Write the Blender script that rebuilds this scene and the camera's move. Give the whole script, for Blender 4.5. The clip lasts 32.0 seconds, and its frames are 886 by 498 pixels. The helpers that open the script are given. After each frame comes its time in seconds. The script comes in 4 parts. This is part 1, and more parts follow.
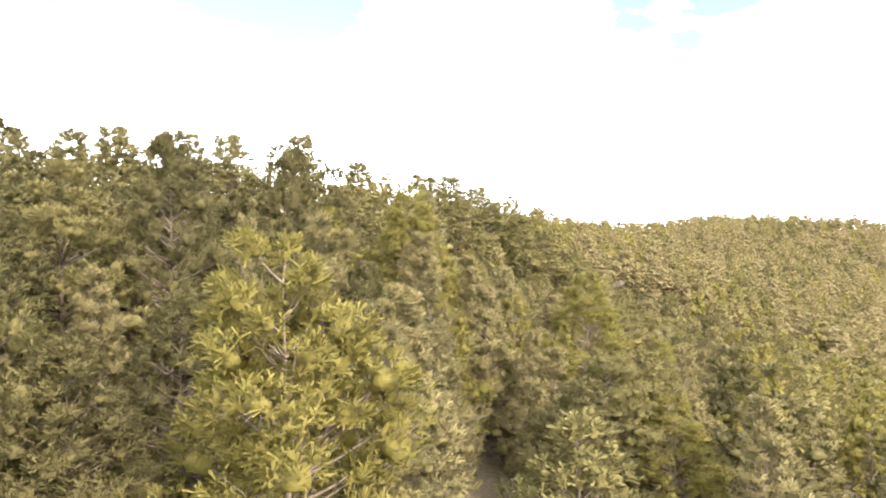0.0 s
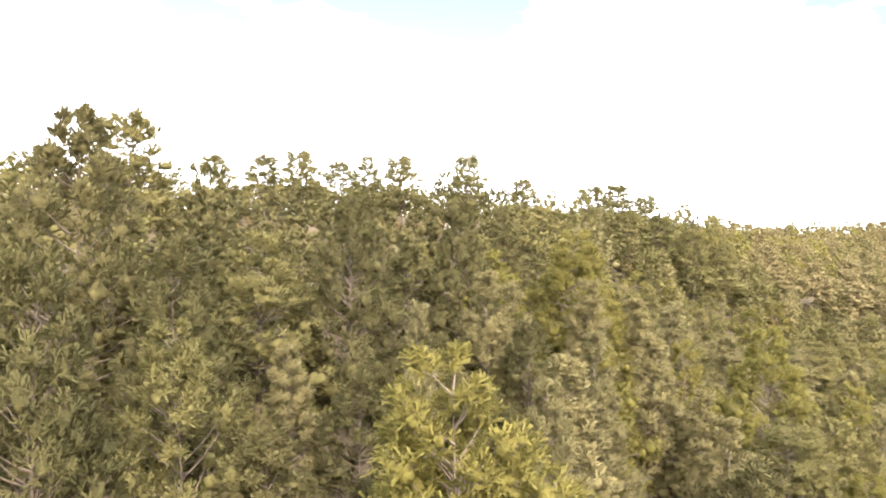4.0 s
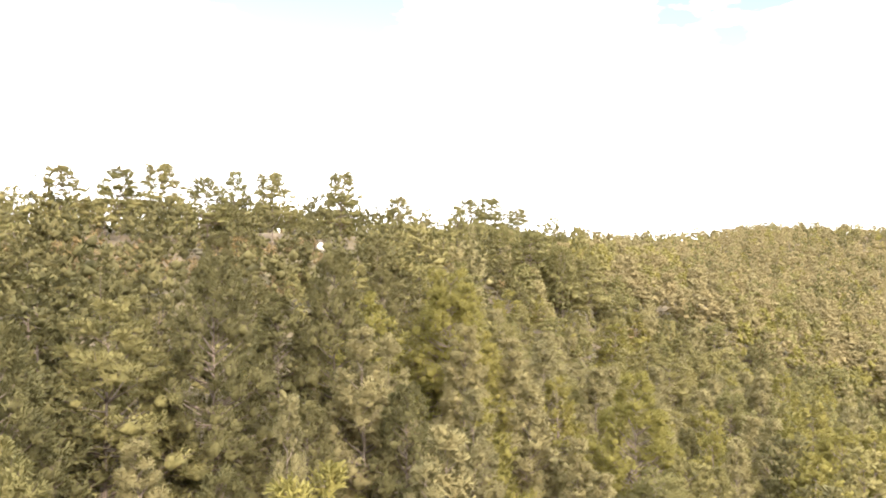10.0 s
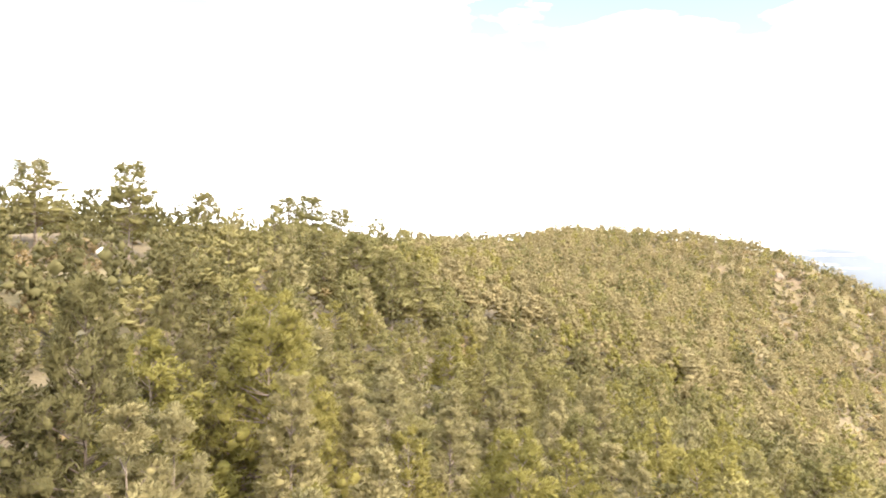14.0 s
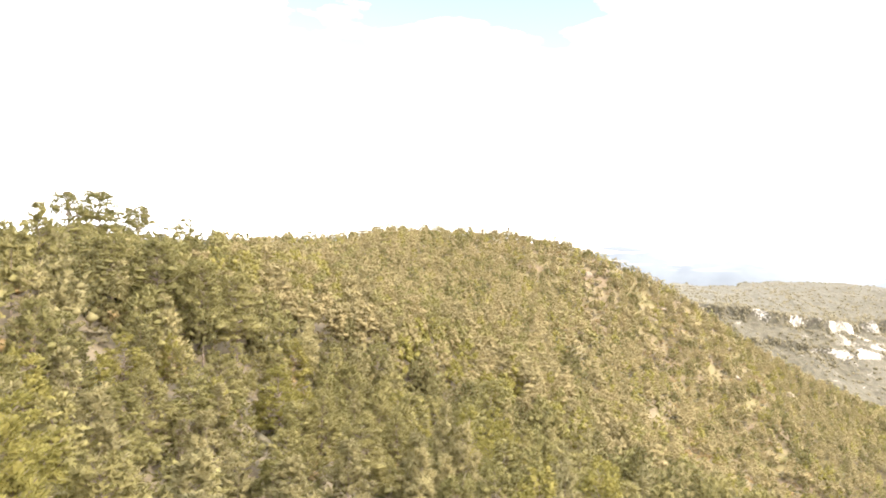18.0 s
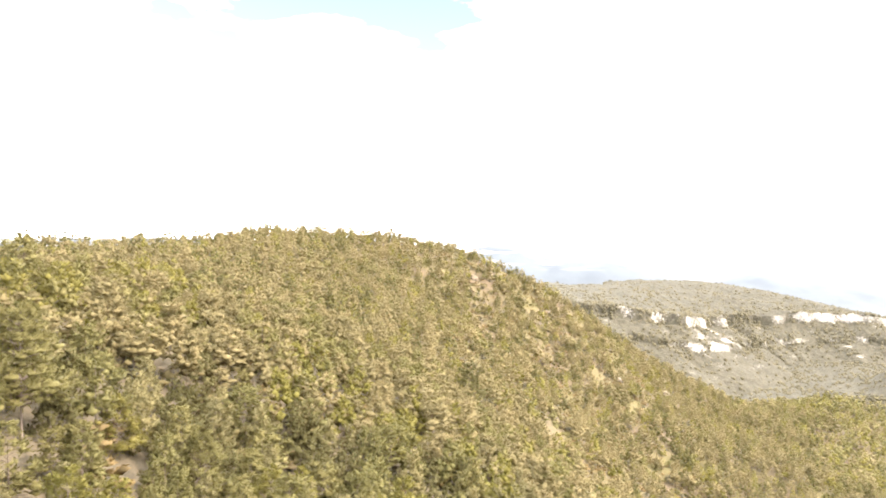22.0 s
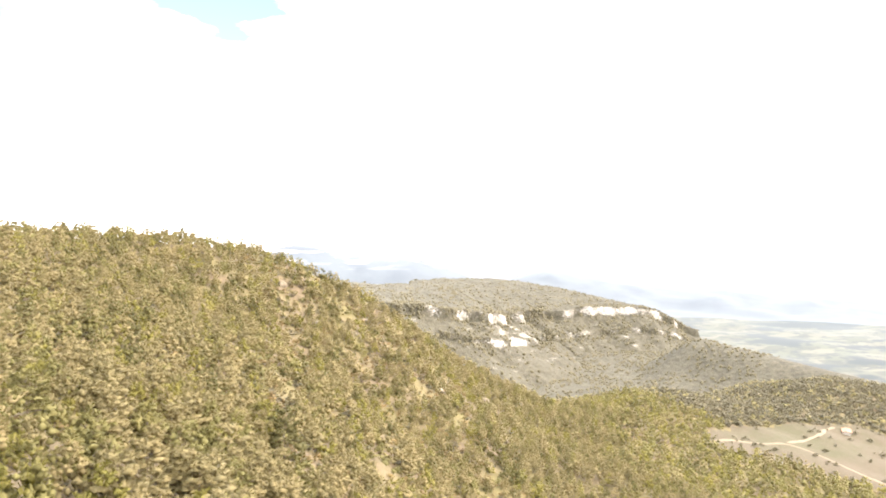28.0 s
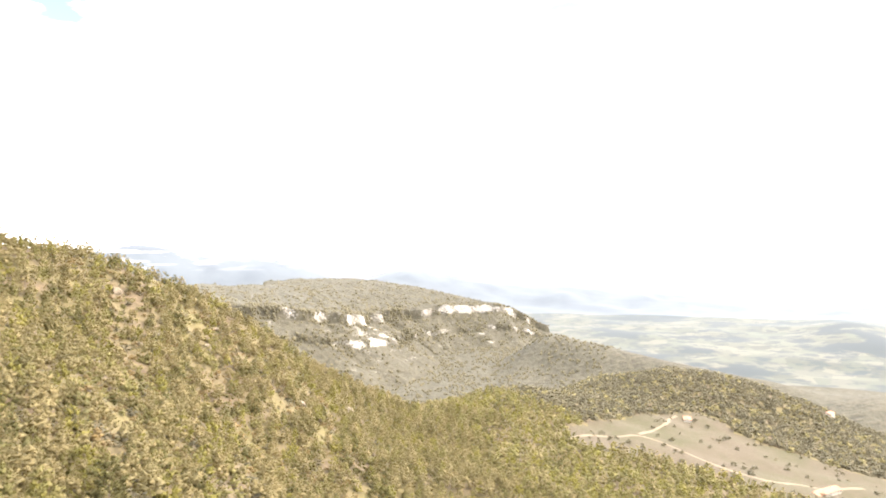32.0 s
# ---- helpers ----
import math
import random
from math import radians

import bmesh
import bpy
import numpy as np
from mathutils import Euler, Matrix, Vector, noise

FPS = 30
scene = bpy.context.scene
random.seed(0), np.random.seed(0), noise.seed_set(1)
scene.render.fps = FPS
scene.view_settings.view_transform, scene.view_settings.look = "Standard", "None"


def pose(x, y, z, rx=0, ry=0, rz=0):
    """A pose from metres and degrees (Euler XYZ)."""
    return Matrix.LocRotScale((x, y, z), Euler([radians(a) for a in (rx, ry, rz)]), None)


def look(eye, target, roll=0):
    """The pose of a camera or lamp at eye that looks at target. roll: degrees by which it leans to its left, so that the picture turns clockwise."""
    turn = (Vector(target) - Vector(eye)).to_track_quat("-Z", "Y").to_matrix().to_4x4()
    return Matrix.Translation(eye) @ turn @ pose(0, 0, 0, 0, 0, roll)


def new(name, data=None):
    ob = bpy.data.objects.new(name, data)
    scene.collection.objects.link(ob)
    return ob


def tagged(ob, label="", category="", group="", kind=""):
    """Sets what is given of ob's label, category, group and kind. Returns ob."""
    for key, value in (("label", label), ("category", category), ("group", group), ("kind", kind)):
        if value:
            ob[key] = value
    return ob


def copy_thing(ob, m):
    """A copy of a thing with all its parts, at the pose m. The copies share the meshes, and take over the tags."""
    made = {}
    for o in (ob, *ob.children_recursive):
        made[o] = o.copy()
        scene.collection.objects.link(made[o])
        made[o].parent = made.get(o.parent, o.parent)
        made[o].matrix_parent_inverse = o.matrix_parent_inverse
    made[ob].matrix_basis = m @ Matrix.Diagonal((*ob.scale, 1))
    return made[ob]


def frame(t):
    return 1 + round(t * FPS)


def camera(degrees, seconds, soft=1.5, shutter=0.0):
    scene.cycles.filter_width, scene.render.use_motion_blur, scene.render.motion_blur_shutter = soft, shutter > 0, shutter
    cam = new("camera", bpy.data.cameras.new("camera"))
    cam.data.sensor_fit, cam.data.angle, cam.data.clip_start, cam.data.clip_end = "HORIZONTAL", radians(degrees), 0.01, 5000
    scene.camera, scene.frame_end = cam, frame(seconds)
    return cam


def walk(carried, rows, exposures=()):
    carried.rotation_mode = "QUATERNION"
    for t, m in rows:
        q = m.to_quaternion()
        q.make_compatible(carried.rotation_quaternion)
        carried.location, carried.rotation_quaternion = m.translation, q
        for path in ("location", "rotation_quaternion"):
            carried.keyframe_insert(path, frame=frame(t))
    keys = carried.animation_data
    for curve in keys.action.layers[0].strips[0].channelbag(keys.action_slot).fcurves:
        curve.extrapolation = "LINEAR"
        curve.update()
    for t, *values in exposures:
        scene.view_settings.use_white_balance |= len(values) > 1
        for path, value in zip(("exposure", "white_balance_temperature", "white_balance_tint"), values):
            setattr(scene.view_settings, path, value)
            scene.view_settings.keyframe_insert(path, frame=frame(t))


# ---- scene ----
LENS = 66.0
cam = camera(LENS, 32.0, soft=1.95)

# seconds, eye x y z, heading to the left of +y, tilt, lean (degrees)
PATH = [
    (0, -0.00, 0.00, 0.00, 0.00, 0.49, -0.27),
    (0.5, -0.03, 0.10, 0.46, 2.80, 0.44, -0.10),
    (1, -0.07, 0.08, 0.89, 5.53, 0.41, 0.02),
    (1.5, -0.08, -0.03, 1.26, 8.17, 0.32, 0.10),
    (2, -0.07, -0.18, 1.65, 10.84, 0.30, 0.15),
    (2.5, -0.06, -0.34, 1.98, 12.44, 0.28, 0.17),
    (3, -0.03, -0.45, 2.24, 13.38, 0.30, 0.18),
    (3.5, 0.02, -0.51, 2.49, 13.69, 0.30, 0.22),
    (5.5, -0.00, -0.59, 3.60, 13.59, 0.33, 0.37),
    (6, 0.01, -0.59, 3.85, 13.26, 0.35, 0.35),
    (6.5, 0.02, -0.58, 4.04, 12.42, 0.36, 0.31),
    (7, 0.00, -0.57, 4.25, 11.43, 0.39, 0.26),
    (7.5, 0.00, -0.55, 4.47, 10.26, 0.39, 0.22),
    (8, 0.01, -0.54, 4.68, 9.06, 0.40, 0.18),
    (8.5, -0.00, -0.49, 4.88, 7.68, 0.41, 0.14),
    (9, -0.06, -0.34, 5.02, 6.20, 0.37, 0.12),
    (9.5, -0.13, 0.03, 5.16, 4.71, 0.39, 0.10),
    (10, -0.24, 0.66, 5.28, 3.22, 0.38, 0.06),
    (10.5, -0.36, 1.62, 5.41, 1.78, 0.41, 0.02),
    (11, -0.48, 2.90, 5.53, -0.02, 0.47, -0.04),
    (11.5, -0.60, 4.25, 5.66, -2.46, 0.45, -0.03),
    (12, -0.71, 5.55, 5.79, -4.55, 0.41, 0.03),
    (12.5, -0.81, 6.86, 5.91, -6.28, 0.38, 0.04),
    (13, -0.90, 8.15, 6.03, -8.17, 0.34, 0.08),
    (13.5, -0.92, 9.39, 6.13, -10.08, 0.28, 0.11),
    (14, -0.92, 10.66, 6.24, -12.02, 0.26, 0.11),
    (14.5, -0.90, 12.00, 6.33, -13.93, 0.26, 0.07),
    (16.5, -0.61, 18.11, 6.53, -21.78, 0.26, -0.17),
    (17, -0.15, 20.24, 6.92, -23.66, 0.20, -0.12),
    (17.5, 0.36, 22.48, 7.31, -25.46, 0.16, -0.07),
    (18, 1.02, 24.84, 7.66, -27.12, 0.12, -0.01),
    (18.5, 1.87, 27.39, 7.94, -28.62, 0.12, 0.01),
    (19, 2.89, 30.13, 8.16, -29.94, 0.11, 0.00),
    (19.5, 4.01, 32.99, 8.35, -31.14, 0.11, 0.02),
    (20, 5.18, 35.89, 8.56, -32.29, 0.12, 0.01),
    (20.5, 6.37, 38.82, 8.76, -33.43, 0.12, -0.02),
    (21, 7.67, 41.78, 8.92, -34.56, 0.12, -0.04),
    (21.5, 9.24, 44.79, 9.08, -35.90, 0.12, -0.06),
    (22, 10.96, 47.89, 9.28, -37.45, 0.11, -0.06),
    (22.5, 12.69, 50.99, 9.47, -38.79, 0.10, -0.04),
    (23, 14.43, 54.02, 9.67, -39.97, 0.09, -0.03),
    (23.5, 16.20, 56.96, 9.88, -41.17, 0.08, -0.02),
    (24, 18.06, 59.78, 10.08, -42.39, 0.07, -0.00),
    (24.5, 20.05, 62.54, 10.26, -43.66, 0.06, 0.01),
    (25, 22.10, 65.27, 10.41, -44.91, 0.07, -0.02),
    (25.5, 24.14, 68.04, 10.51, -46.17, 0.07, -0.03),
    (27.5, 34.01, 79.91, 11.11, -52.28, 0.03, -0.05),
    (28, 36.41, 82.28, 11.24, -53.69, 0.01, -0.07),
    (28.5, 38.71, 84.55, 11.39, -55.22, -0.02, -0.11),
    (29, 40.85, 86.71, 11.58, -56.61, -0.04, -0.13),
    (29.5, 42.86, 88.74, 11.83, -57.88, -0.06, -0.13),
    (30, 44.80, 90.62, 12.07, -59.19, -0.07, -0.14),
    (30.5, 46.71, 92.37, 12.25, -60.34, -0.07, -0.13),
    (31, 48.60, 94.03, 12.35, -61.76, -0.08, -0.13),
    (31.5, 50.46, 95.67, 12.40, -63.72, -0.08, -0.16),
    (32, 52.33, 97.27, 12.42, -65.64, -0.09, -0.19),
]


def shot(x, y, z, yaw, tilt, lean):
    a, b = radians(yaw), radians(tilt)
    way = Vector((-math.sin(a) * math.cos(b), math.cos(a) * math.cos(b), math.sin(b)))
    eye = Vector((x, y, z))
    return look(eye, eye + way, lean)


walk(cam, [(r[0], shot(*r[1:])) for r in PATH],
     exposures=[(0, 1.65), (9, 1.7), (14, 1.8), (20, 1.83), (25, 1.78), (32, 1.7)])

# ---------------------------------------------------------------- light
SUN_AZ, SUN_EL = 150.0, 38.0          # clockwise from +y, above the horizon
sun_way = Vector((math.sin(radians(SUN_AZ)) * math.cos(radians(SUN_EL)),
                  math.cos(radians(SUN_AZ)) * math.cos(radians(SUN_EL)), math.sin(radians(SUN_EL))))
sun_data = bpy.data.lights.new("sun", "SUN")
sun_data.energy, sun_data.angle, sun_data.color = 3.3, radians(5), (1.0, 0.875, 0.74)
sun = new("sun", sun_data)
sun.matrix_world = look(sun_way * 100, (0, 0, 0))


def build_sky():
    world = bpy.data.worlds.new("sky")
    scene.world = world
    world.use_nodes = True
    nt = world.node_tree
    nt.nodes.clear()
    N, L = nt.nodes.new, nt.links.new
    out, bg, sky = N("ShaderNodeOutputWorld"), N("ShaderNodeBackground"), N("ShaderNodeTexSky")
    sky.sky_type, sky.sun_disc = "NISHITA", False
    sky.sun_elevation, sky.sun_rotation = radians(SUN_EL), radians(SUN_AZ)
    bg.inputs["Strength"].default_value = 0.15
    tc, sep = N("ShaderNodeTexCoord"), N("ShaderNodeSeparateXYZ")
    L(tc.outputs["Generated"], sep.inputs[0])
    mp = N("ShaderNodeMapping")
    mp.inputs["Scale"].default_value = (2.2, 2.2, 7.0)
    mp.inputs["Rotation"].default_value = (0, 0, radians(-25))
    L(tc.outputs["Generated"], mp.inputs[0])
    no = N("ShaderNodeTexNoise")
    no.inputs["Scale"].default_value, no.inputs["Detail"].default_value = 3.2, 6.0
    L(mp.outputs[0], no.inputs["Vector"])
    # cloud cover thins with height above the horizon
    rise = N("ShaderNodeMapRange")
    rise.inputs["From Min"].default_value, rise.inputs["From Max"].default_value = 0.215, 0.355
    rise.inputs["To Min"].default_value, rise.inputs["To Max"].default_value = 0.0, 0.10
    L(sep.outputs["Z"], rise.inputs["Value"])
    sub = N("ShaderNodeMath")
    sub.operation = "SUBTRACT"
    torn = N("ShaderNodeMapRange")
    torn.inputs["From Min"].default_value, torn.inputs["From Max"].default_value = 0.32, 0.68
    torn.inputs["To Min"].default_value, torn.inputs["To Max"].default_value = 0.25, 0.85
    L(no.outputs["Fac"], torn.inputs["Value"])
    L(torn.outputs[0], sub.inputs[0])
    L(rise.outputs[0], sub.inputs[1])
    # ragged gaps, each round a bearing and a height: degrees, degrees, reach, depth
    last = sub.outputs[0]
    for az, el, reach, deep in ((-13, 21.5, 8, 0.62), (19, 20.5, 6.5, 0.34), (36, 22.5, 7.5, 0.58), (26, 23.5, 7, 0.42), (-22, 23, 7.5, 0.6), (-32, 24, 8, 0.5)):
        dot, near, less = N("ShaderNodeVectorMath"), N("ShaderNodeMapRange"), N("ShaderNodeMath")
        dot.operation, near.interpolation_type, less.operation = "DOT_PRODUCT", "SMOOTHSTEP", "SUBTRACT"
        L(tc.outputs["Generated"], dot.inputs[0])
        dot.inputs[1].default_value = (math.sin(radians(az)) * math.cos(radians(el)), math.cos(radians(az)) * math.cos(radians(el)), math.sin(radians(el)))
        near.inputs["From Min"].default_value, near.inputs["From Max"].default_value = math.cos(radians(reach)), 1.0
        near.inputs["To Max"].default_value = deep
        L(dot.outputs["Value"], near.inputs["Value"])
        L(last, less.inputs[0])
        L(near.outputs[0], less.inputs[1])
        last = less.outputs[0]
    ramp = N("ShaderNodeMapRange")
    ramp.interpolation_type = "SMOOTHSTEP"
    ramp.inputs["From Min"].default_value, ramp.inputs["From Max"].default_value = 0.16, 0.36
    L(last, ramp.inputs["Value"])
    mix = N("ShaderNodeMix")
    mix.data_type = "RGBA"
    L(ramp.outputs[0], mix.inputs["Factor"])
    L(sky.outputs[0], mix.inputs["A"])
    mix.inputs["B"].default_value = (14.0, 13.95, 14.0, 1)
    L(mix.outputs["Result"], bg.inputs["Color"])
    L(bg.outputs[0], out.inputs[0])


build_sky()

# ---------------------------------------------------------------- materials


def rgb(h):
    return tuple(((int(h[i:i + 2], 16) / 255 + 0.055) / 1.055) ** 2.4 for i in (0, 2, 4)) + (1,)


class Nodes:
    """A short way to write node trees."""

    def __init__(self, name):
        self.m = bpy.data.materials.new(name)
        self.m.use_nodes = True
        self.t = self.m.node_tree
        self.t.nodes.clear()
        self.out = self.n("ShaderNodeOutputMaterial")

    def n(self, kind, **kw):
        node = self.t.nodes.new(kind)
        for k, v in kw.items():
            node.inputs[k.replace("_", " ")].default_value = v
        return node

    def l(self, a, b):
        self.t.links.new(a, b)

    def noise(self, scale, detail=4, rough=0.55, vec=None, dist=0.0):
        q = self.n("ShaderNodeTexNoise", Scale=scale, Detail=detail, Roughness=rough, Distortion=dist)
        if vec is not None:
            self.l(vec, q.inputs["Vector"])
        return q.outputs["Fac"]

    def span(self, val, a, b, c=0.0, d=1.0):
        q = self.n("ShaderNodeMapRange", From_Min=a, From_Max=b, To_Min=c, To_Max=d)
        self.l(val, q.inputs["Value"])
        return q.outputs[0]

    def mix(self, fac, a, b, how="MIX"):
        q = self.n("ShaderNodeMix")
        q.data_type, q.blend_type = "RGBA", how
        for s, key in ((fac, "Factor"), (a, "A"), (b, "B")):
            if isinstance(s, bpy.types.NodeSocket):
                self.l(s, q.inputs[key])
            else:
                q.inputs[key].default_value = s
        return q.outputs["Result"]

    def math(self, op, a, b=0.5):
        q = self.n("ShaderNodeMath")
        q.operation = op
        for i, s in enumerate((a, b)):
            if isinstance(s, bpy.types.NodeSocket):
                self.l(s, q.inputs[i])
            else:
                q.inputs[i].default_value = s
        return q.outputs[0]

    def surface(self, col, rough=0.9, bump=None, strength=0.5, dist=0.1):
        q = self.n("ShaderNodeBsdfPrincipled", Roughness=rough)
        q.inputs["Specular IOR Level"].default_value = 0.2
        self.l(col, q.inputs["Base Color"])
        if bump is not None:
            bp = self.n("ShaderNodeBump", Strength=strength, Distance=dist)
            self.l(bump, bp.inputs["Height"])
            self.l(bp.outputs[0], q.inputs["Normal"])
        self.l(q.outputs[0], self.out.inputs[0])
        return self.m


def place_vec(s):
    g = s.n("ShaderNodeNewGeometry")
    return g.outputs["Position"]


def foliage(name, dark, light, yellow, glow=0.35):
    """Needles: three tones, mixed per tree (tint) and by soft patches, with light coming through."""
    s = Nodes(name)
    at = s.n("ShaderNodeAttribute")
    at.attribute_name = "tint"
    ob = s.n("ShaderNodeObjectInfo")
    p = place_vec(s)
    per = s.math("FRACT", s.math("ADD", at.outputs["Fac"], ob.outputs["Random"]))
    a = s.noise(0.9, 3, vec=p)
    b = s.noise(7.0, 2, vec=p)
    c = s.mix(s.span(a, 0.35, 0.65), dark, light)
    c = s.mix(s.span(per, 0.2, 1.0, 0.0, 0.75), c, yellow)
    c = s.mix(s.span(b, 0.3, 0.7, 0.0, 0.45), c, light)
    c = s.mix(s.span(s.noise(24.0, 3, vec=p), 0.35, 0.65, 0.35, 0.0), c, dark)
    q = s.n("ShaderNodeBsdfPrincipled", Roughness=0.7)
    q.inputs["Specular IOR Level"].default_value = 0.10
    s.l(c, q.inputs["Base Color"])
    bp = s.n("ShaderNodeBump", Strength=0.7, Distance=0.1)
    s.l(s.noise(14.0, 3, vec=p), bp.inputs["Height"])
    s.l(bp.outputs[0], q.inputs["Normal"])
    tr = s.n("ShaderNodeBsdfTranslucent")
    s.l(c, tr.inputs["Color"])
    mx = s.n("ShaderNodeMixShader", Fac=glow)
    s.l(q.outputs[0], mx.inputs[1])
    s.l(tr.outputs[0], mx.inputs[2])
    s.l(mx.outputs[0], s.out.inputs[0])
    return s.m


def bark(name, dark, light):
    s = Nodes(name)
    p = place_vec(s)
    a, b = s.noise(14, 5, vec=p), s.noise(1.5, 2, vec=p)
    c = s.mix(s.span(a, 0.3, 0.7), dark, light)
    c = s.mix(s.span(b, 0.4, 0.7, 0, 0.4), c, light)
    return s.surface(c, 0.9, a, 0.8, 0.03)


M_PINE = foliage("needles_pine", (0.115, 0.104, 0.04, 1), (0.215, 0.19, 0.072, 1), (0.26, 0.215, 0.085, 1), 0.34)
# darkened pine needles: shade left of the flight put into their colour
M_SHADE_TONE = foliage("needles_shade_tone", (0.075, 0.068, 0.029, 1), (0.135, 0.119, 0.048, 1), (0.16, 0.133, 0.055, 1), 0.33)
M_BRIGHT = foliage("needles_bright", (0.155, 0.139, 0.038, 1), (0.225, 0.195, 0.054, 1), (0.255, 0.213, 0.064, 1), 0.4)
M_GREY = foliage("needles_greygreen", (0.15, 0.131, 0.062, 1), (0.27, 0.231, 0.108, 1), (0.31, 0.255, 0.115, 1), 0.40)
# paler pine needles: sunlight and haze of the far slope put into colour
M_HILL = foliage("needles_sun_haze", (0.158, 0.131, 0.063, 1), (0.25, 0.203, 0.096, 1), (0.29, 0.226, 0.109, 1), 0.38)
M_OAK = foliage("leaves_oak", (0.07, 0.062, 0.04, 1), (0.125, 0.108, 0.068, 1), (0.155, 0.128, 0.072, 1), 0.2)
M_SHRUB = foliage("shrub_dry", (0.13, 0.095, 0.05, 1), (0.21, 0.16, 0.08, 1), (0.27, 0.17, 0.055, 1), 0.25)
M_BARK = bark("bark", (0.075, 0.058, 0.044, 1), (0.16, 0.12, 0.09, 1))
M_BARK_PALE = bark("bark_pale", (0.11, 0.085, 0.066, 1), (0.22, 0.17, 0.13, 1))


def make_ground():
    s = Nodes("ground")
    p = place_vec(s)
    big, mid, fine = s.noise(0.03, 4, vec=p), s.noise(0.35, 5, vec=p), s.noise(4, 4, vec=p)
    soil = s.mix(s.span(mid, 0.35, 0.65), (0.068, 0.05, 0.029, 1), (0.115, 0.083, 0.05, 1))
    grass = s.mix(s.span(fine, 0.3, 0.7), (0.075, 0.064, 0.026, 1), (0.135, 0.106, 0.046, 1))
    c = s.mix(s.span(big, 0.4, 0.6), grass, soil)
    c = s.mix(s.span(fine, 0.55, 0.75, 0, 0.5), c, (0.12, 0.085, 0.045, 1))
    sep = s.n("ShaderNodeSeparateXYZ")
    s.l(p, sep.inputs[0])
    litter = s.mix(s.span(fine, 0.3, 0.7), (0.07, 0.055, 0.035, 1), (0.13, 0.102, 0.064, 1))
    wob = s.math("ADD", sep.outputs["X"], s.span(big, 0.3, 0.7, -40, 40))
    wood = s.math("MULTIPLY", s.span(wob, 85, 125, 1, 0), s.math("MAXIMUM", s.span(s.math("ADD", sep.outputs["Y"], s.span(mid, 0.3, 0.7, -5, 5)), 50, 66, 1, 0.25), s.span(sep.outputs["X"], -14, -6, 0, 1)))
    c = s.mix(wood, c, litter)
    return s.surface(c, 0.95, mid, 0.7, 0.6)


def make_clearing():
    s = Nodes("clearing_grass")
    p = place_vec(s)
    big, mid, fine = s.noise(0.012, 4, vec=p), s.noise(0.09, 5, vec=p), s.noise(0.8, 4, vec=p)
    c = s.mix(s.span(big, 0.42, 0.58), (0.064, 0.049, 0.031, 1), (0.052, 0.046, 0.023, 1))
    c = s.mix(s.span(mid, 0.42, 0.62, 0, 0.6), c, (0.074, 0.057, 0.039, 1))
    c = s.mix(s.span(fine, 0.55, 0.75, 0, 0.5), c, (0.1, 0.087, 0.039, 1))
    return s.surface(c, 0.95, fine, 0.5, 0.4)


def make_far_plain():
    """Distant valley floor: a patchwork of fields, woods and farms, with haze put into its emission."""
    s = Nodes("far_plain")
    p = place_vec(s)
    mp = s.n("ShaderNodeMapping", Scale=(0.012, 0.017, 0.0), Rotation=(0, 0, 0.5))
    s.l(p, mp.inputs[0])
    vo = s.n("ShaderNodeTexVoronoi", Scale=1.0)
    s.l(mp.outputs[0], vo.inputs["Vector"])
    big, mid = s.noise(0.005, 6, vec=p), s.noise(0.022, 6, vec=p)
    sep = s.n("ShaderNodeSeparateColor")
    s.l(vo.outputs["Color"], sep.inputs[0])
    c = s.mix(s.span(sep.outputs[0], 0.2, 0.8), (0.03, 0.031, 0.021, 1), (0.068, 0.062, 0.044, 1))
    c = s.mix(s.span(sep.outputs[1], 0.5, 0.9, 0, 0.7), c, (0.04, 0.044, 0.028, 1))
    c = s.mix(s.span(big, 0.52, 0.57), c, (0.012, 0.017, 0.019, 1))
    c = s.mix(s.span(mid, 0.54, 0.6, 0, 0.85), c, (0.012, 0.017, 0.017, 1))
    q = s.n("ShaderNodeBsdfPrincipled", Roughness=0.95)
    s.l(c, q.inputs["Base Color"])
    # haze put into the emission: bluish, stronger with distance
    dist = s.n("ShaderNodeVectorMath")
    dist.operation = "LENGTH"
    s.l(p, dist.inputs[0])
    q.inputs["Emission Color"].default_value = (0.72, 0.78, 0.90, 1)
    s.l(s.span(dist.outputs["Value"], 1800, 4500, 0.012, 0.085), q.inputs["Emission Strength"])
    s.l(q.outputs[0], s.out.inputs[0])
    return s.m


def make_far_mountain():
    s = Nodes("far_mountains")
    p = place_vec(s)
    mp = s.n("ShaderNodeMapping", Scale=(0.004, 0.004, 0.05))
    s.l(p, mp.inputs[0])
    a, b = s.noise(0.006, 5, vec=p), s.noise(1.0, 5, vec=mp.outputs[0])
    sep = s.n("ShaderNodeSeparateXYZ")
    s.l(p, sep.inputs[0])
    # haze put into the blue-grey base colour
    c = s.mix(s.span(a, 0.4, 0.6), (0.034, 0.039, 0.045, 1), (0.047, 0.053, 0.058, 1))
    high = s.span(sep.outputs["Z"], -120, -20, 0, 1)
    c = s.mix(s.math("MULTIPLY", s.span(b, 0.52, 0.62, 0, 1), high), c, (0.42, 0.40, 0.38, 1))
    q = s.n("ShaderNodeBsdfPrincipled", Roughness=0.95)
    s.l(c, q.inputs["Base Color"])
    # bluish haze added as an even glow over the mountains
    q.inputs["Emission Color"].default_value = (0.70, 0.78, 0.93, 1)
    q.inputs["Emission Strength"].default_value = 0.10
    s.l(q.outputs[0], s.out.inputs[0])
    return s.m


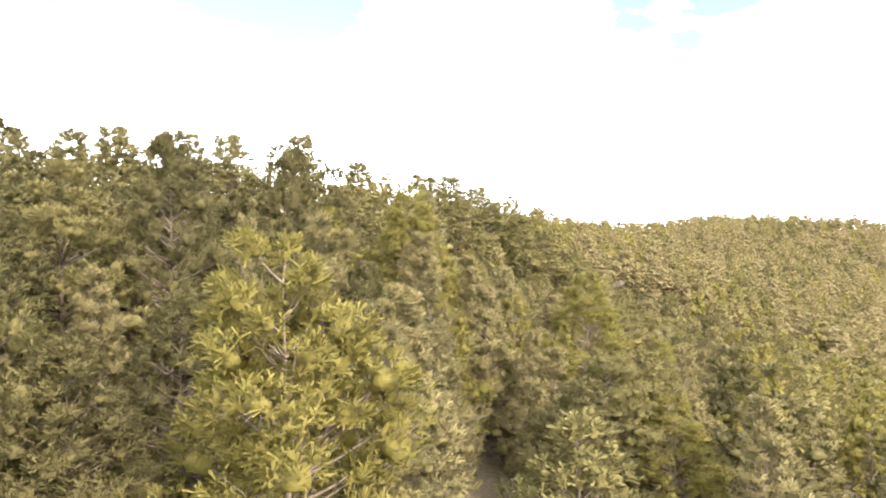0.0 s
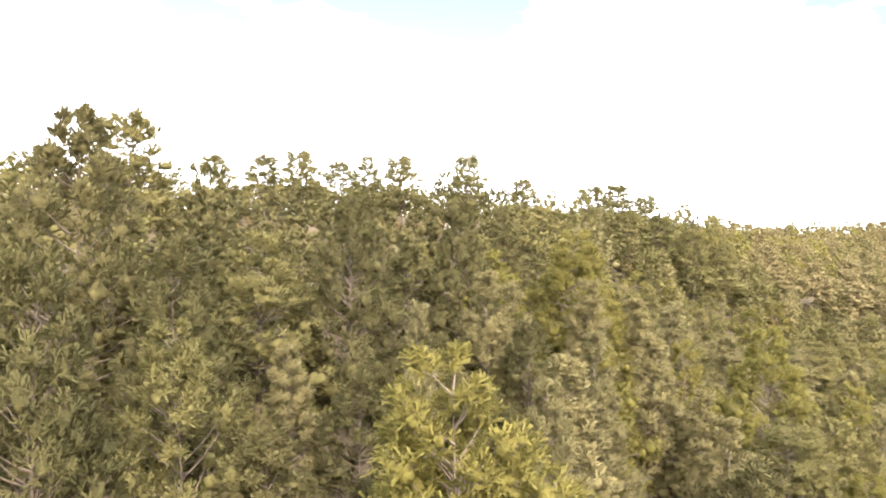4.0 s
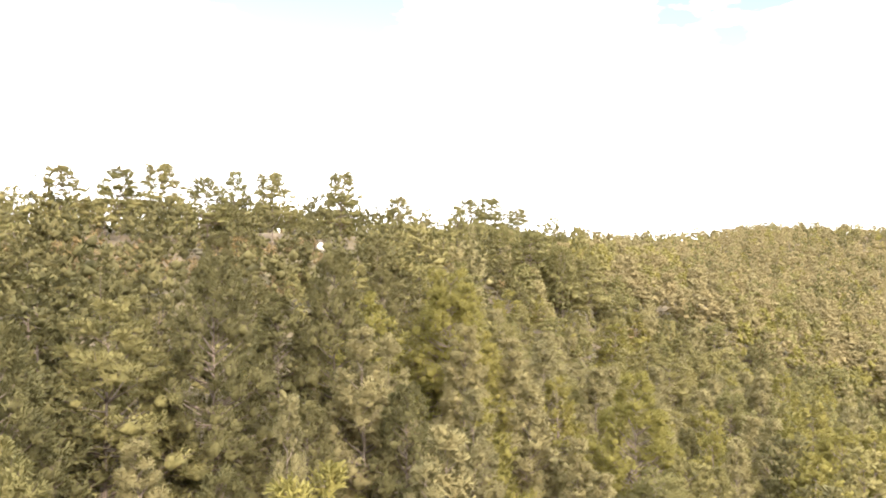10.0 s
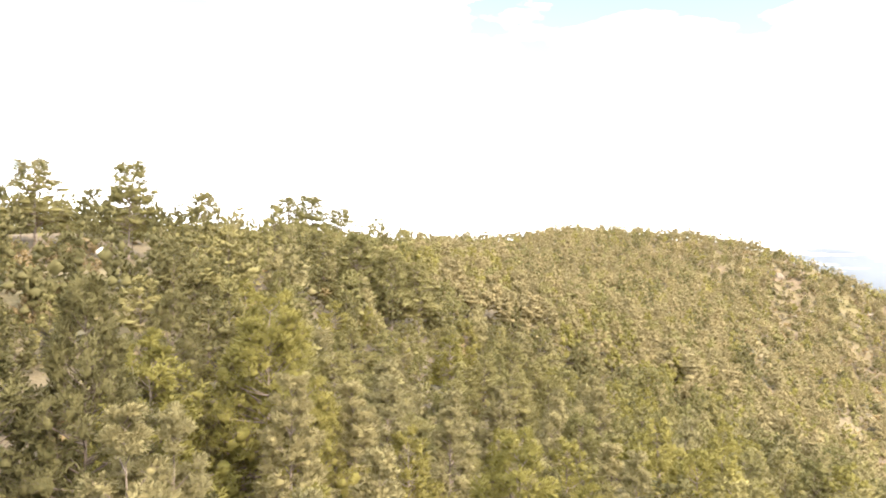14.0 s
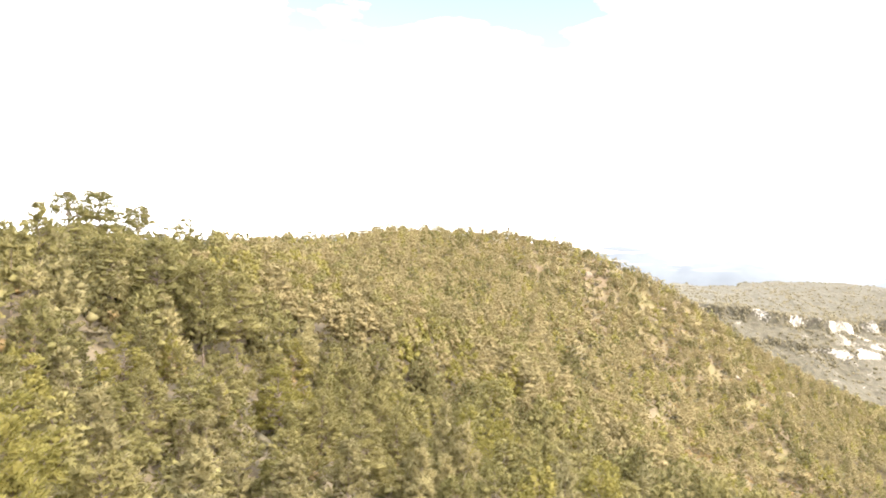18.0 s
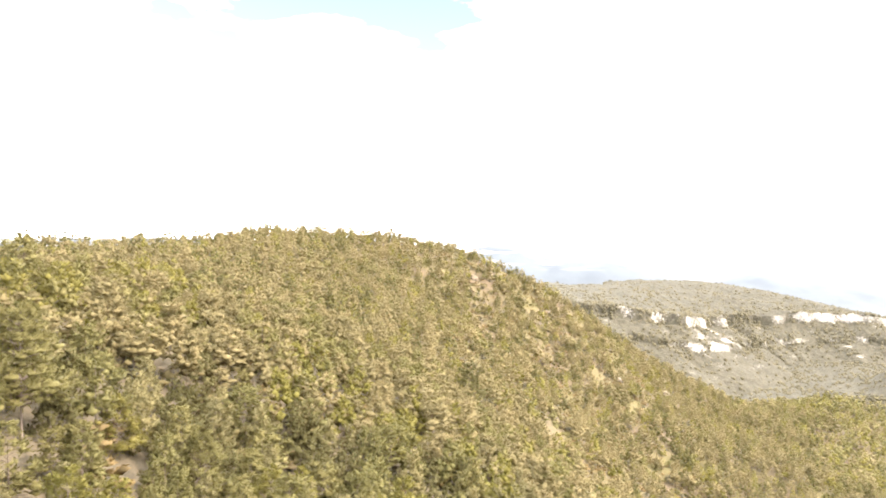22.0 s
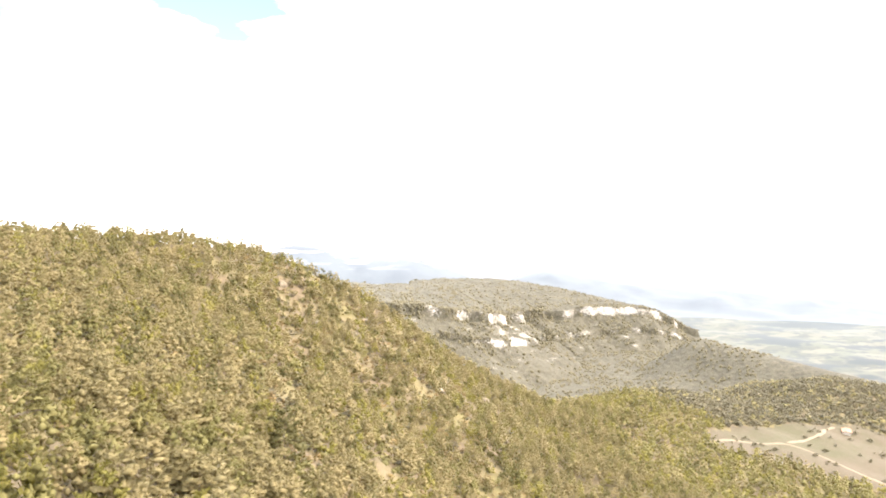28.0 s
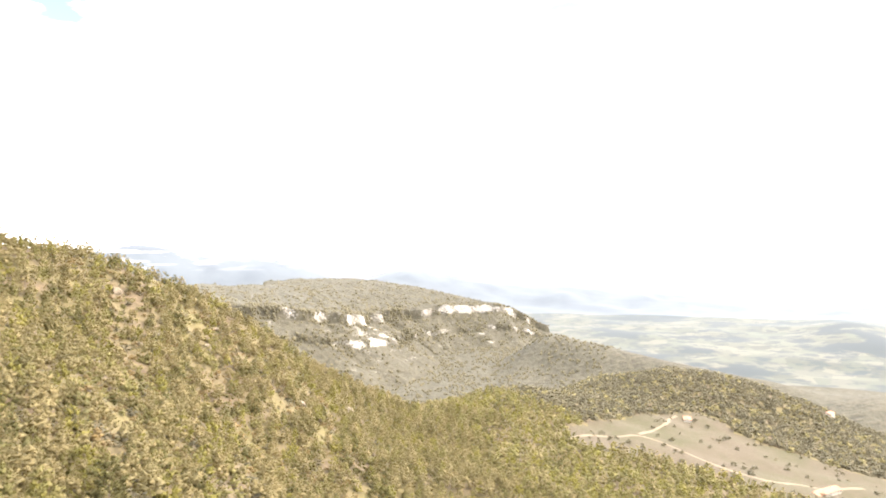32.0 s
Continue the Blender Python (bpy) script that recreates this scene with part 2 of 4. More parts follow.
def make_rock(name, dark, light):
    s = Nodes(name)
    p = place_vec(s)
    a, b = s.noise(0.35, 6, vec=p), s.noise(3.0, 6, vec=p)
    c = s.mix(s.span(a, 0.35, 0.65), dark, light)
    c = s.mix(s.span(b, 0.55, 0.75, 0, 0.5), c, (0.20, 0.16, 0.11, 1))
    return s.surface(c, 0.9, b, 0.8, 0.3)


def make_massif():
    """Scrub-covered limestone: bare rock where it stands steep, grey-green scrub elsewhere."""
    s = Nodes("massif")
    p = place_vec(s)
    at = s.n("ShaderNodeAttribute")
    at.attribute_name = "rock"
    a, b, f = s.noise(0.012, 5, vec=p), s.noise(0.07, 5, vec=p), s.noise(0.25, 3, vec=p)
    scrub = s.mix(s.span(b, 0.35, 0.65), (0.04, 0.035, 0.025, 1), (0.076, 0.066, 0.046, 1))
    scrub = s.mix(s.span(a, 0.45, 0.7, 0, 0.6), scrub, (0.083, 0.073, 0.052, 1))
    scrub = s.mix(s.span(f, 0.5, 0.7, 0, 0.6), scrub, (0.045, 0.046, 0.03, 1))
    rock = s.mix(s.span(b, 0.3, 0.7), (0.16, 0.147, 0.127, 1), (0.46, 0.42, 0.375, 1))
    k = s.span(s.math("ADD", at.outputs["Fac"], s.span(f, 0.2, 0.8, -0.55, 0.55)), 0.36, 0.70)
    c = s.mix(k, scrub, rock)
    return s.surface(c, 0.95, b, 1.0, 6.0)


M_GROUND, M_CLEARING, M_PLAIN, M_MOUNT = make_ground(), make_clearing(), make_far_plain(), make_far_mountain()
M_ROCK = make_rock("limestone_ochre", (0.11, 0.085, 0.059, 1), (0.2, 0.165, 0.12, 1))
M_WHITE = make_rock("limestone_pale", (0.5, 0.45, 0.38, 1), (0.72, 0.67, 0.58, 1))
M_MASSIF = make_massif()

# ---------------------------------------------------------------- the lie of the land
# crest of the wooded hill: x, y, height, slope of its southern side
CREST = [(-260, -60, 12, .20), (-160, 20, 11, .20), (-80, 70, 10, .21), (-52, 98, 8.5, .23), (-20, 112, 7.5, .26),
         (0, 160, 6.5, .34), (40, 240, 4.5, .36), (72, 300, 6.5, .32), (120, 360, 11.5, .32), (170, 395, 16, .37),
         (220, 412, 15.5, .46), (285, 418, 11.5, .63), (335, 412, -2.5, .72), (380, 400, -24, .74), (460, 385, -74, .70), (580, 370, -128, .5)]


def crest_samples(step=14.0):
    out = []
    for (x0, y0, z0, k0), (x1, y1, z1, k1) in zip(CREST, CREST[1:]):
        n = max(1, int(math.hypot(x1 - x0, y1 - y0) / step))
        ln = math.hypot(x1 - x0, y1 - y0)
        for i in range(n):
            f = i / n
            out.append((x0 + (x1 - x0) * f, y0 + (y1 - y0) * f, z0 + (z1 - z0) * f, k0 + (k1 - k0) * f, (y1 - y0) / ln, -(x1 - x0) / ln))
    return np.array(out)


CS = crest_samples()


def waves(x, y, size, seed):
    """Smooth wandering value around 0 with bumps of about that size."""
    r = np.random.RandomState(seed)
    v = np.zeros_like(x)
    for i in range(7):
        a = r.uniform(0, 2 * math.pi)
        k = 2 * math.pi / (size * r.uniform(0.6, 1.7))
        v += np.sin((x * math.cos(a) + y * math.sin(a)) * k + r.uniform(0, 6.28))
    return v / 3.2


def hill(x, y):
    num = np.zeros_like(x)
    den = np.zeros_like(x)
    for cx, cy, cz, k, nx, ny in CS:
        dx, dy = x - cx, y - cy
        d = dx * nx + dy * ny
        w = 1.0 / (dx * dx + dy * dy + 60.0) ** 2
        soft = np.sqrt(d * d + 64) - 8
        drop = np.where(d > 0, k * soft, (0.03 if cx < 250 else 0.03 + 0.5 * min(1.0, (cx - 250) / 150)) * soft)
        more = np.maximum(d - 60, 0) * (0.16 if cx < 0 else 0.0) + np.maximum(d - 112, 0) * (0.42 if 60 < cx < 240 else 0.0) + np.maximum(d - 90, 0) * (0.35 if 0 <= cx <= 60 else 0.0)
        num += w * (cz - drop - more)
        den += w
    return num / den - 0.55 * np.maximum(x - 560, 0) - 0.45 * np.maximum(np.minimum(x - 300, y - 440), 0) + 0.9 * waves(x, y, 38, 3) + 0.35 * waves(x, y, 13, 4)


def smax(a, b, s):
    m = np.maximum(a, b)
    return m + s * np.log(np.exp((a - m) / s) + np.exp((b - m) / s))


def smooth(e0, e1, v):
    t = np.clip((v - e0) / (e1 - e0), 0, 1)
    return t * t * (3 - 2 * t)


FLOOR = -335.0
# skyline of the far ranges: bearing clockwise from +y, elevation in degrees
SKYLINE = [(-180, 0.6), (-60, 1.2), (5, 0.9), (14, 0.95), (22, 0.8), (30, 0.2), (36, 0.0), (39.5, 0.05), (42.2, 0.42), (44, 0.2), (46, -0.6), (48, -0.7),
           (51.5, -0.9), (54, -1.6), (57, -2.5), (59, -2.6), (62.4, -1.7), (65, -2.2), (70, -3.0), (73, -3.2), (76, -3.1), (79, -3.5), (82, -3.5), (86, -4.0),
           (92, -4.5), (97, -4.6), (110, -4.2), (180, 0.6)]


# swells (+) and hollows (-) of the slope under the flight and of the hill's nose: x, y, breadth, height
SWELLS = [(-6, 18, 13, 1.8), (4, 55, 15, -0.9), (22, 60, 16, -2.2), (10, 72, 14, -3.4), (20, 86, 16, -4.5), (26, 116, 18, -4.8), (46, 102, 20, -4.5),
          (46, 132, 20, -3.6), (75, 122, 22, -4.5), (112, 156, 26, -5.4), (98, 186, 24, 2.1), (200, 240, 34, 3.3), (236, 232, 36, 9.0), (232, 282, 34, 4.2),
          (300, 245, 42, 2.1), (345, 285, 40, 7.5), (372, 186, 48, 13.6), (316, 338, 34, 2.2), (172, 256, 32, 1.8), (460, 300, 60, -3.0), (40, 70, 22, -2.8), (90, 95, 30, -2.9)]


def land(x, y):
    h = hill(x, y)
    yy = y - 255
    v = -126 - 0.0727 * (x - 534) + 0.2165 * np.clip(yy, -420, 40) - 0.38 * np.maximum(yy - 70, 0)
    v = v - 0.3 * np.maximum(y - 200, 0) * smooth(680, 880, x) + 24 * np.exp(-(((x - 1030) / 120) ** 2 + ((y - 90) / 105) ** 2)) + 12 * np.exp(-(((x - 975) / 130) ** 2 + ((y - 215) / 110) ** 2)) + 6 * np.exp(-(((x - 850) / 90) ** 2 + ((y - 330) / 80) ** 2))
    v = v - 0.42 * np.maximum(x - 1080, 0) + 1.6 * waves(x, y, 70, 8)
    # wooded hills that stand out of the plain
    f = FLOOR + 70 * np.exp(-(((x - 1500) / 260) ** 2 + ((y + 160) / 200) ** 2)) + 45 * np.exp(-(((x - 3100) / 500) ** 2 + ((y + 260) / 160) ** 2))
    k = np.clip(((x - 1975) * -233 + (y - 615) * -425) / (233 ** 2 + 425 ** 2), 0.0, 1.2)
    f = f + (98 - 42 * k) * np.exp(-(((x - 1975 + 233 * k) ** 2 + (y - 615 + 425 * k) ** 2) / 125 ** 2)) + 3 * waves(x, y, 420, 9)
    z = smax(smax(h, v, 5.0), f, 14.0)
    for cx, cy, b, up in SWELLS:
        z = z + up * np.exp(-((x - cx) ** 2 + (y - cy) ** 2) / (2 * b * b))
    # far ranges
    px, py = x - 40, y - 88
    r = np.hypot(px, py)
    az = np.degrees(np.arctan2(px, py))
    el = np.interp(az, [a for a, _ in SKYLINE], [e for _, e in SKYLINE])
    top = 12 + 4500 * np.tan(np.radians(el)) + 5 * waves(az * 60, r * 0.4, 150, 11)
    k = smooth(3500, 4500, r) ** 1.3
    far = z + (top - z) * k + 26 * waves(az * 75, r, 420, 12) * k * (1 - k) * 2
    return np.where(r > 3450, far, z)


def land_at(x, y):
    return float(land(np.array([float(x)]), np.array([float(y)]))[0])


def mesh_object(name, verts, faces, mats, parent=None, smooth_faces=True, tint=None, attr="tint", normals=None, slots=None):
    """One mesh from arrays; faces are all of one size."""
    me = bpy.data.meshes.new(name)
    verts = np.asarray(verts, np.float32)
    faces = np.asarray(faces, np.int32)
    n = faces.shape[1]
    me.vertices.add(len(verts))
    me.vertices.foreach_set("co", verts.ravel())
    me.loops.add(faces.size)
    me.loops.foreach_set("vertex_index", faces.ravel())
    me.polygons.add(len(faces))
    me.polygons.foreach_set("loop_start", np.arange(0, faces.size, n, dtype=np.int32))
    me.polygons.foreach_set("loop_total", np.full(len(faces), n, np.int32))
    me.polygons.foreach_set("use_smooth", np.full(len(faces), smooth_faces))
    for m in mats if isinstance(mats, (list, tuple)) else [mats]:
        me.materials.append(m)
    if tint is not None:
        a = me.attributes.new(attr, "FLOAT", "POINT")
        a.data.foreach_set("value", np.asarray(tint, np.float32))
    me.update(calc_edges=True)
    me.validate()
    if slots is not None:
        me.polygons.foreach_set("material_index", np.asarray(slots, np.int32))
    if normals is not None:
        me.normals_split_custom_set_from_vertices(np.asarray(normals, np.float32))
    ob = new(name, me)
    if parent is not None:
        ob.parent = parent
    return ob


# outline of the grassy clearing in the valley
CLEARING = [(560, 214), (595, 236), (709, 212), (805, 172), (842, 145), (793, 112), (784, 63), (779, 26), (800, -40), (700, -30), (618, 66), (604, 101), (612, 130), (585, 176)]


def inside(x, y, poly):
    wob = 5 * waves(x, y, 45, 21)
    x, y = x + wob, y - wob
    r = np.zeros(x.shape, bool)
    for (x0, y0), (x1, y1) in zip(poly, poly[1:] + poly[:1]):
        cross = ((y0 > y) != (y1 > y)) & (x < (x1 - x0) * (y - y0) / ((y1 - y0) or 1e-9) + x0)
        r ^= cross
    return r


def build_ground():
    rad = [0.0]
    while rad[-1] < 4780:
        rad.append(rad[-1] + max(2.0, 0.018 * rad[-1]))
    ang = list(np.arange(-60, 112, 0.5)) + list(np.arange(112, 300, 4.0))
    R, Az = np.meshgrid(np.array(rad[1:]), np.radians(np.array(ang)), indexing="ij")
    X, Y = 40 + R * np.sin(Az), 88 + R * np.cos(Az)
    Z = land(X, Y)
    nr, na = R.shape
    v = np.stack([X, Y, Z], -1).reshape(-1, 3)
    i, j = np.meshgrid(np.arange(nr - 1), np.arange(na), indexing="ij")
    a, b = i * na + j, i * na + (j + 1) % na
    f = np.stack([a, b, b + na, a + na], -1).reshape(-1, 4)[:, ::-1]
    v = np.vstack([v, [[40, 88, land_at(40, 88)]]])
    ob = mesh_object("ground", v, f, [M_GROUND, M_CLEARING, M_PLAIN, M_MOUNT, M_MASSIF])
    c = v[f].mean(1)
    rr = np.hypot(c[:, 0] - 40, c[:, 1] - 88)
    idx = np.zeros(len(f), np.int32)
    idx[inside(c[:, 0], c[:, 1], CLEARING)] = 1
    idx[rr > 1000] = 4
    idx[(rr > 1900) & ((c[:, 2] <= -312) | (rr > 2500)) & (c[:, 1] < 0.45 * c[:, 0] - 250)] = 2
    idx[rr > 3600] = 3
    ob.data.polygons.foreach_set("material_index", idx)
    tagged(ob, "dry stony hillside falling to a pale farmed valley", "ground", kind="structure")


build_ground()


MASSIF = []


def build_massif():
    """Limestone plateau with two bands of cliffs above a scrub slope, across the gorge."""
    # rim from the gorge's head to the tip: x, y, height
    rim = np.array([(1180, 1560, -100), (1327, 1265, -122), (1560, 1190, -150), (1743, 1124, -182), (1900, 1230, -196), (2120, 1230, -204),
                    (2233, 1168, -204), (2360, 1080, -200), (2474, 988, -196), (2560, 930, -230), (2700, 840, -300)], float)
    seg = np.hypot(*(rim[1:, :2] - rim[:-1, :2]).T)
    s = np.concatenate([[0], np.cumsum(seg)])
    ns = 420
    q = np.linspace(0, s[-1], ns)
    px, py, pz = (np.interp(q, s, rim[:, i]) for i in range(3))
    ker = np.ones(13) / 13

    def soften(a):
        return np.convolve(np.pad(a, 6, mode="edge"), ker, "valid")
    px, py, pz = soften(px), soften(py), soften(pz)
    tx, ty = np.gradient(px), np.gradient(py)
    ln = np.hypot(tx, ty)
    nx, ny = ty / ln, -tx / ln                       # towards the gorge
    for _ in range(3):
        nx, ny = soften(nx), soften(ny)
    prof = [(-900, 66), (-600, 62), (-400, 48), (-250, 32), (-140, 16), (-70, 7), (-30, 3), (-12, 1), (0, 0), (3, -8), (6, -20), (9, -30), (30, -40), (60, -56), (85, -68),
            (90, -76), (95, -86), (120, -96), (170, -120), (230, -148), (300, -180), (400, -222), (520, -262), (650, -300), (900, -350)]
    o = np.array(prof, float)
    fine = np.unique(np.concatenate([np.linspace(a, b, 4) for a, b in zip(o[:-1, 0], o[1:, 0])]))
    drop = np.interp(fine, o[:, 0], o[:, 1])
    Q, O = np.meshgrid(q, fine, indexing="ij")
    swell = np.interp(q, s, [0.15, 0.15, 0.35, 0.8, 1.0, 1.15, 1.15, 1.0, 0.5, 0.5, 0.5])
    D = np.where(O < 0, drop * swell[:, None], drop)
    wob = 26 * waves(Q, O * 0.3, 160, 31) + 6 * waves(Q, O, 45, 32)
    off = O + np.where(O > -60, wob * np.exp(-np.abs(O - 40) / 200), 0)
    back = smooth(0, -120, O)
    X = px[:, None] + (nx[:, None] * (1 - back) - 0.55 * back) * off
    Y = py[:, None] + (ny[:, None] * (1 - back) - 0.83 * back) * off
    Z = pz[:, None] + D + 4 * waves(X, Y, 130, 33) + 2.0 * waves(X, Y, 42, 34)
    rock = np.zeros_like(Z)
    band = 0.75 * np.exp(-((O - 5) / 6.0) ** 2) + 0.62 * np.exp(-((O - 90) / 6.0) ** 2) + 0.5 * np.exp(-((O - 165) / 6.0) ** 2)
    gap = 0.7 * waves(Q, O * 0.3, 420, 36) + 0.5 * waves(Q, O, 60, 37)
    spur = np.exp(-((Q - s[3] - 40) / 170) ** 2)
    band = band * np.where(O < 45, np.interp(q, s, [0.5, 0.9, 0.6, 1.0, 0.9, 1.2, 1.3, 1.3, 1.2, 0.3, 0.2])[:, None], 0.55 + 0.9 * spur) + 0.55 * spur * np.exp(-((O - 48) / 40.0) ** 2)
    rock = band * np.clip(0.85 + 0.6 * gap, 0.1, 1.35) + 0.36 * waves(Q, O * 2.5, 90, 35) * (O > -30) - 0.12
    n0, n1 = Q.shape
    keep = rock.ravel() < 0.3
    i, j = np.meshgrid(np.arange(n0 - 1), np.arange(n1 - 1), indexing="ij")
    a = i * n1 + j
    f = np.stack([a, a + 1, a + n1 + 1, a + n1], -1).reshape(-1, 4)
    ob = mesh_object("cliff_plateau", np.stack([X, Y, Z], -1).reshape(-1, 3), f, M_MASSIF, tint=rock.ravel(), attr="rock")
    MASSIF.append(np.stack([X, Y, Z], -1).reshape(-1, 3)[keep])
    tagged(ob, "limestone plateau with pale cliff bands above grey scrub slopes", "cliff", kind="structure")


build_massif()

# ---------------------------------------------------------------- trees


def unit(a):
    return a / np.maximum(np.linalg.norm(a, axis=-1, keepdims=True), 1e-9)


def tube(pts, radii, sides=6):
    """A tapered tube along points."""
    pts = np.asarray(pts, float)
    t = unit(np.gradient(pts, axis=0))
    ref = np.array([0.31, 0.95, 0.05]) if abs(t[0][2]) > 0.8 else np.array([0, 0, 1.0])
    u = unit(np.cross(t, ref))
    w = np.cross(t, u)
    a = np.linspace(0, 2 * math.pi, sides, endpoint=False)
    ring = pts[:, None] + np.asarray(radii)[:, None, None] * (np.cos(a)[None, :, None] * u[:, None] + np.sin(a)[None, :, None] * w[:, None])
    n = len(pts)
    i, j = np.meshgrid(np.arange(n - 1), np.arange(sides), indexing="ij")
    b = i * sides + j
    c = i * sides + (j + 1) % sides
    return ring.reshape(-1, 3), np.stack([b, c, c + sides, b + sides], -1).reshape(-1, 4)


def join(pieces):
    vs, fs, n = [], [], 0
    for v, f in pieces:
        vs.append(v)
        fs.append(f + n)
        n += len(v)
    return np.concatenate(vs), np.concatenate(fs)


def crown_reach(kind, r, rng):
    """How far the crown reaches at a bearing and a height (0 to 1): its outline with lobes and hollows."""
    lobe = [(rng.randint(1, 5), rng.uniform(3, 9), rng.uniform(0, 6.28), rng.uniform(0.06, 0.14)) for _ in range(5)]

    def prof(t):
        if kind == "round":
            return 1.2 * np.clip(1.02 - t, 0, 1) ** 0.62 * np.clip((t + 0.08) / 0.3, 0.2, 1) ** 0.5
        if kind == "column":
            return 1.15 * np.clip(1.03 - t, 0, 1) ** 0.8 * np.clip((t + 0.1) / 0.2, 0.3, 1)
        if kind == "layer":
            return np.clip(1.22 * np.clip(1.03 - t, 0, 1) ** 0.45, 0, 1)
        return np.sqrt(np.clip(1 - (t * 1.08 - 0.28) ** 2 * 1.6, 0.03, 1))

    def reach(az, t):
        return r * prof(t) * (1 + sum(w * np.cos(k * az + q * t * 3 + ph) for k, q, ph, w in lobe))
    return prof, reach


def ball(rings, sides):
    """A ball of triangles, facing outwards."""
    v = [(0, 0, 1)] + [(math.sin(math.pi * i / (rings + 1)) * math.cos(2 * math.pi * (j + 0.5 * i) / sides), math.sin(math.pi * i / (rings + 1)) * math.sin(2 * math.pi * (j + 0.5 * i) / sides),
                        math.cos(math.pi * i / (rings + 1))) for i in range(1, rings + 1) for j in range(sides)] + [(0, 0, -1)]
    f = []
    for j in range(sides):
        q = (j + 1) % sides
        f += [(0, 1 + j, 1 + q), (len(v) - 1, len(v) - 1 - sides + q, len(v) - 1 - sides + j)]
        for i in range(rings - 1):
            a, b, c, d = 1 + i * sides + j, 1 + i * sides + q, 1 + (i + 1) * sides + j, 1 + (i + 1) * sides + q
            f += [(a, c, b), (b, c, d)]
    return np.array(v, float), np.array(f)


BALL, BALL_FAR = ball(3, 6), ball(1, 5)

# per kind: lowest bough, its rise and the topmost bough's rise (degrees), how far tufts turn upwards, breadth of a bough's fan
HABIT = {"round": (0.10, 0, 62, 0.6, 0.21), "column": (0.08, 22, 70, 0.7, 0.24), "layer": (0.34, -4, 42, 0.3, 0.30), "broad": (0.06, 15, 75, 0.4, 0.36)}


def pine_mesh(kind, h, r, seed, boughs, per, blades, size, width, twigs=False):
    """Boughs that rise in whorls from the trunk, each a fan of twigs that end in brushes of needles. Gives crown, trunk, and trunk with boughs."""
    rng = np.random.RandomState(seed)
    low, e0, e1, ups, fan = HABIT[kind]
    lean = rng.normal(0, 0.02 * h, 2)
    prof, reach = crown_reach(kind, r, rng)
    t = rng.uniform(low, 0.99, boughs * 4)
    t = t[rng.uniform(size=len(t)) < prof(t) * 0.55 + 0.42][:boughs]
    if kind == "layer":
        lev = np.append(np.linspace(low, 0.88, 7) + rng.uniform(-0.03, 0.03, 7), (0.925, 0.97))
        t = 0.8 * lev[np.abs(t[:, None] - lev[None]).argmin(1)] + 0.2 * t + rng.normal(0, 0.01, len(t))
    t = np.clip(np.sort(t), low, 0.985)
    n = len(t)
    az = np.arange(n) * 2.4 + rng.normal(0, 0.35, n)
    ln = np.maximum(reach(az, t) * rng.uniform(0.72, 1.12, n), 0.035 * h)
    rise = np.tan(np.radians(e0 + (e1 - e0) * t ** 1.6 + rng.normal(0, 6, n)))
    way = np.stack([np.cos(az), np.sin(az), np.zeros(n)], -1)
    side = np.stack([-np.sin(az), np.cos(az), np.zeros(n)], -1)
    up = np.array([0, 0, 1.0])
    z0 = np.maximum(h * t - np.minimum(rise + 0.14, 1.4) * ln, 0.06 * h)

    def along(i, q):
        """The place at share q of bough i."""
        p = way[i] * (ln[i] * q)[:, None]
        p[:, 2] = z0[i] + (h * t[i] - z0[i]) * (0.65 * q + 0.35 * q * q)
        p[:, :2] += lean * (p[:, 2:3] / h) ** 2
        return p
    # the leafy pad that each bough ends in: middle, half-length, half-breadth, half-height
    mid = along(np.arange(n), np.full(n, 0.74))
    half = np.stack([fan * 0.95 * ln + 0.12, fan * ln + 0.12, (0.13 if kind == "layer" else 0.2) * ln + 0.13], -1) * rng.uniform(0.8, 1.2, (n, 1))
    grow = min(2.0, max(1.0, (60 / boughs) ** 0.38))          # few boughs bear broad pads
    half = np.minimum(half, 0.12 * h) * grow
    mid[:, 2] = np.minimum(mid[:, 2], h - half[:, 2])
    tilt = np.stack([way, side, np.broadcast_to(up, (n, 3))], 1)
    tilt[:, 0, 2] = 0.25 * np.minimum(rise, 1.5)
    # brushes of needles all over the pad, most of them on its upper and outer side
    i = np.repeat(np.arange(n), per)
    m = len(i)
    u = unit(rng.normal(size=(m, 3)) + np.array([0.45, 0, 0.55]))
    pos = mid[i] + np.einsum("ij,ijk->ik", u * half[i] * rng.uniform(0.5, 1.12, (m, 1)), tilt[i])
    skin = unit(np.einsum("ij,ijk->ik", u / half[i], tilt[i]))
    root = along(i, np.full(m, 0.7))
    axis = unit(skin + 0.35 * way[i] + up * (ups + 0.3 * t[i] ** 3)[:, None] + 0.25 * rng.normal(size=(m, 3)))
    out = unit(pos - up * np.minimum(pos[:, 2:3] - 0.08 * h, 0.8 * h))
    k = m * blades
    A, P = np.repeat(axis, blades, 0), np.repeat(pos, blades, 0)
    d = unit((A + 0.55 * rng.normal(size=(k, 3))) * np.array([1, 1, 0.6 if size > 0.6 else 1.0]))
    L = size * rng.uniform(0.65, 1.3, (k, 1))
    nrm = unit(0.75 * np.repeat(skin, blades, 0) + 0.35 * np.repeat(out, blades, 0) + 0.15 * up + 0.12 * rng.normal(size=(k, 3)))
    # every spray turns its broad side outwards
    w = unit(np.cross(d, nrm + 0.45 * rng.normal(size=(k, 3)))) * L * width
    broad_tip = (rng.uniform(size=(k, 1)) < 0.5)
    foot, tip = P - d * L * 0.25, P + d * L * 0.75
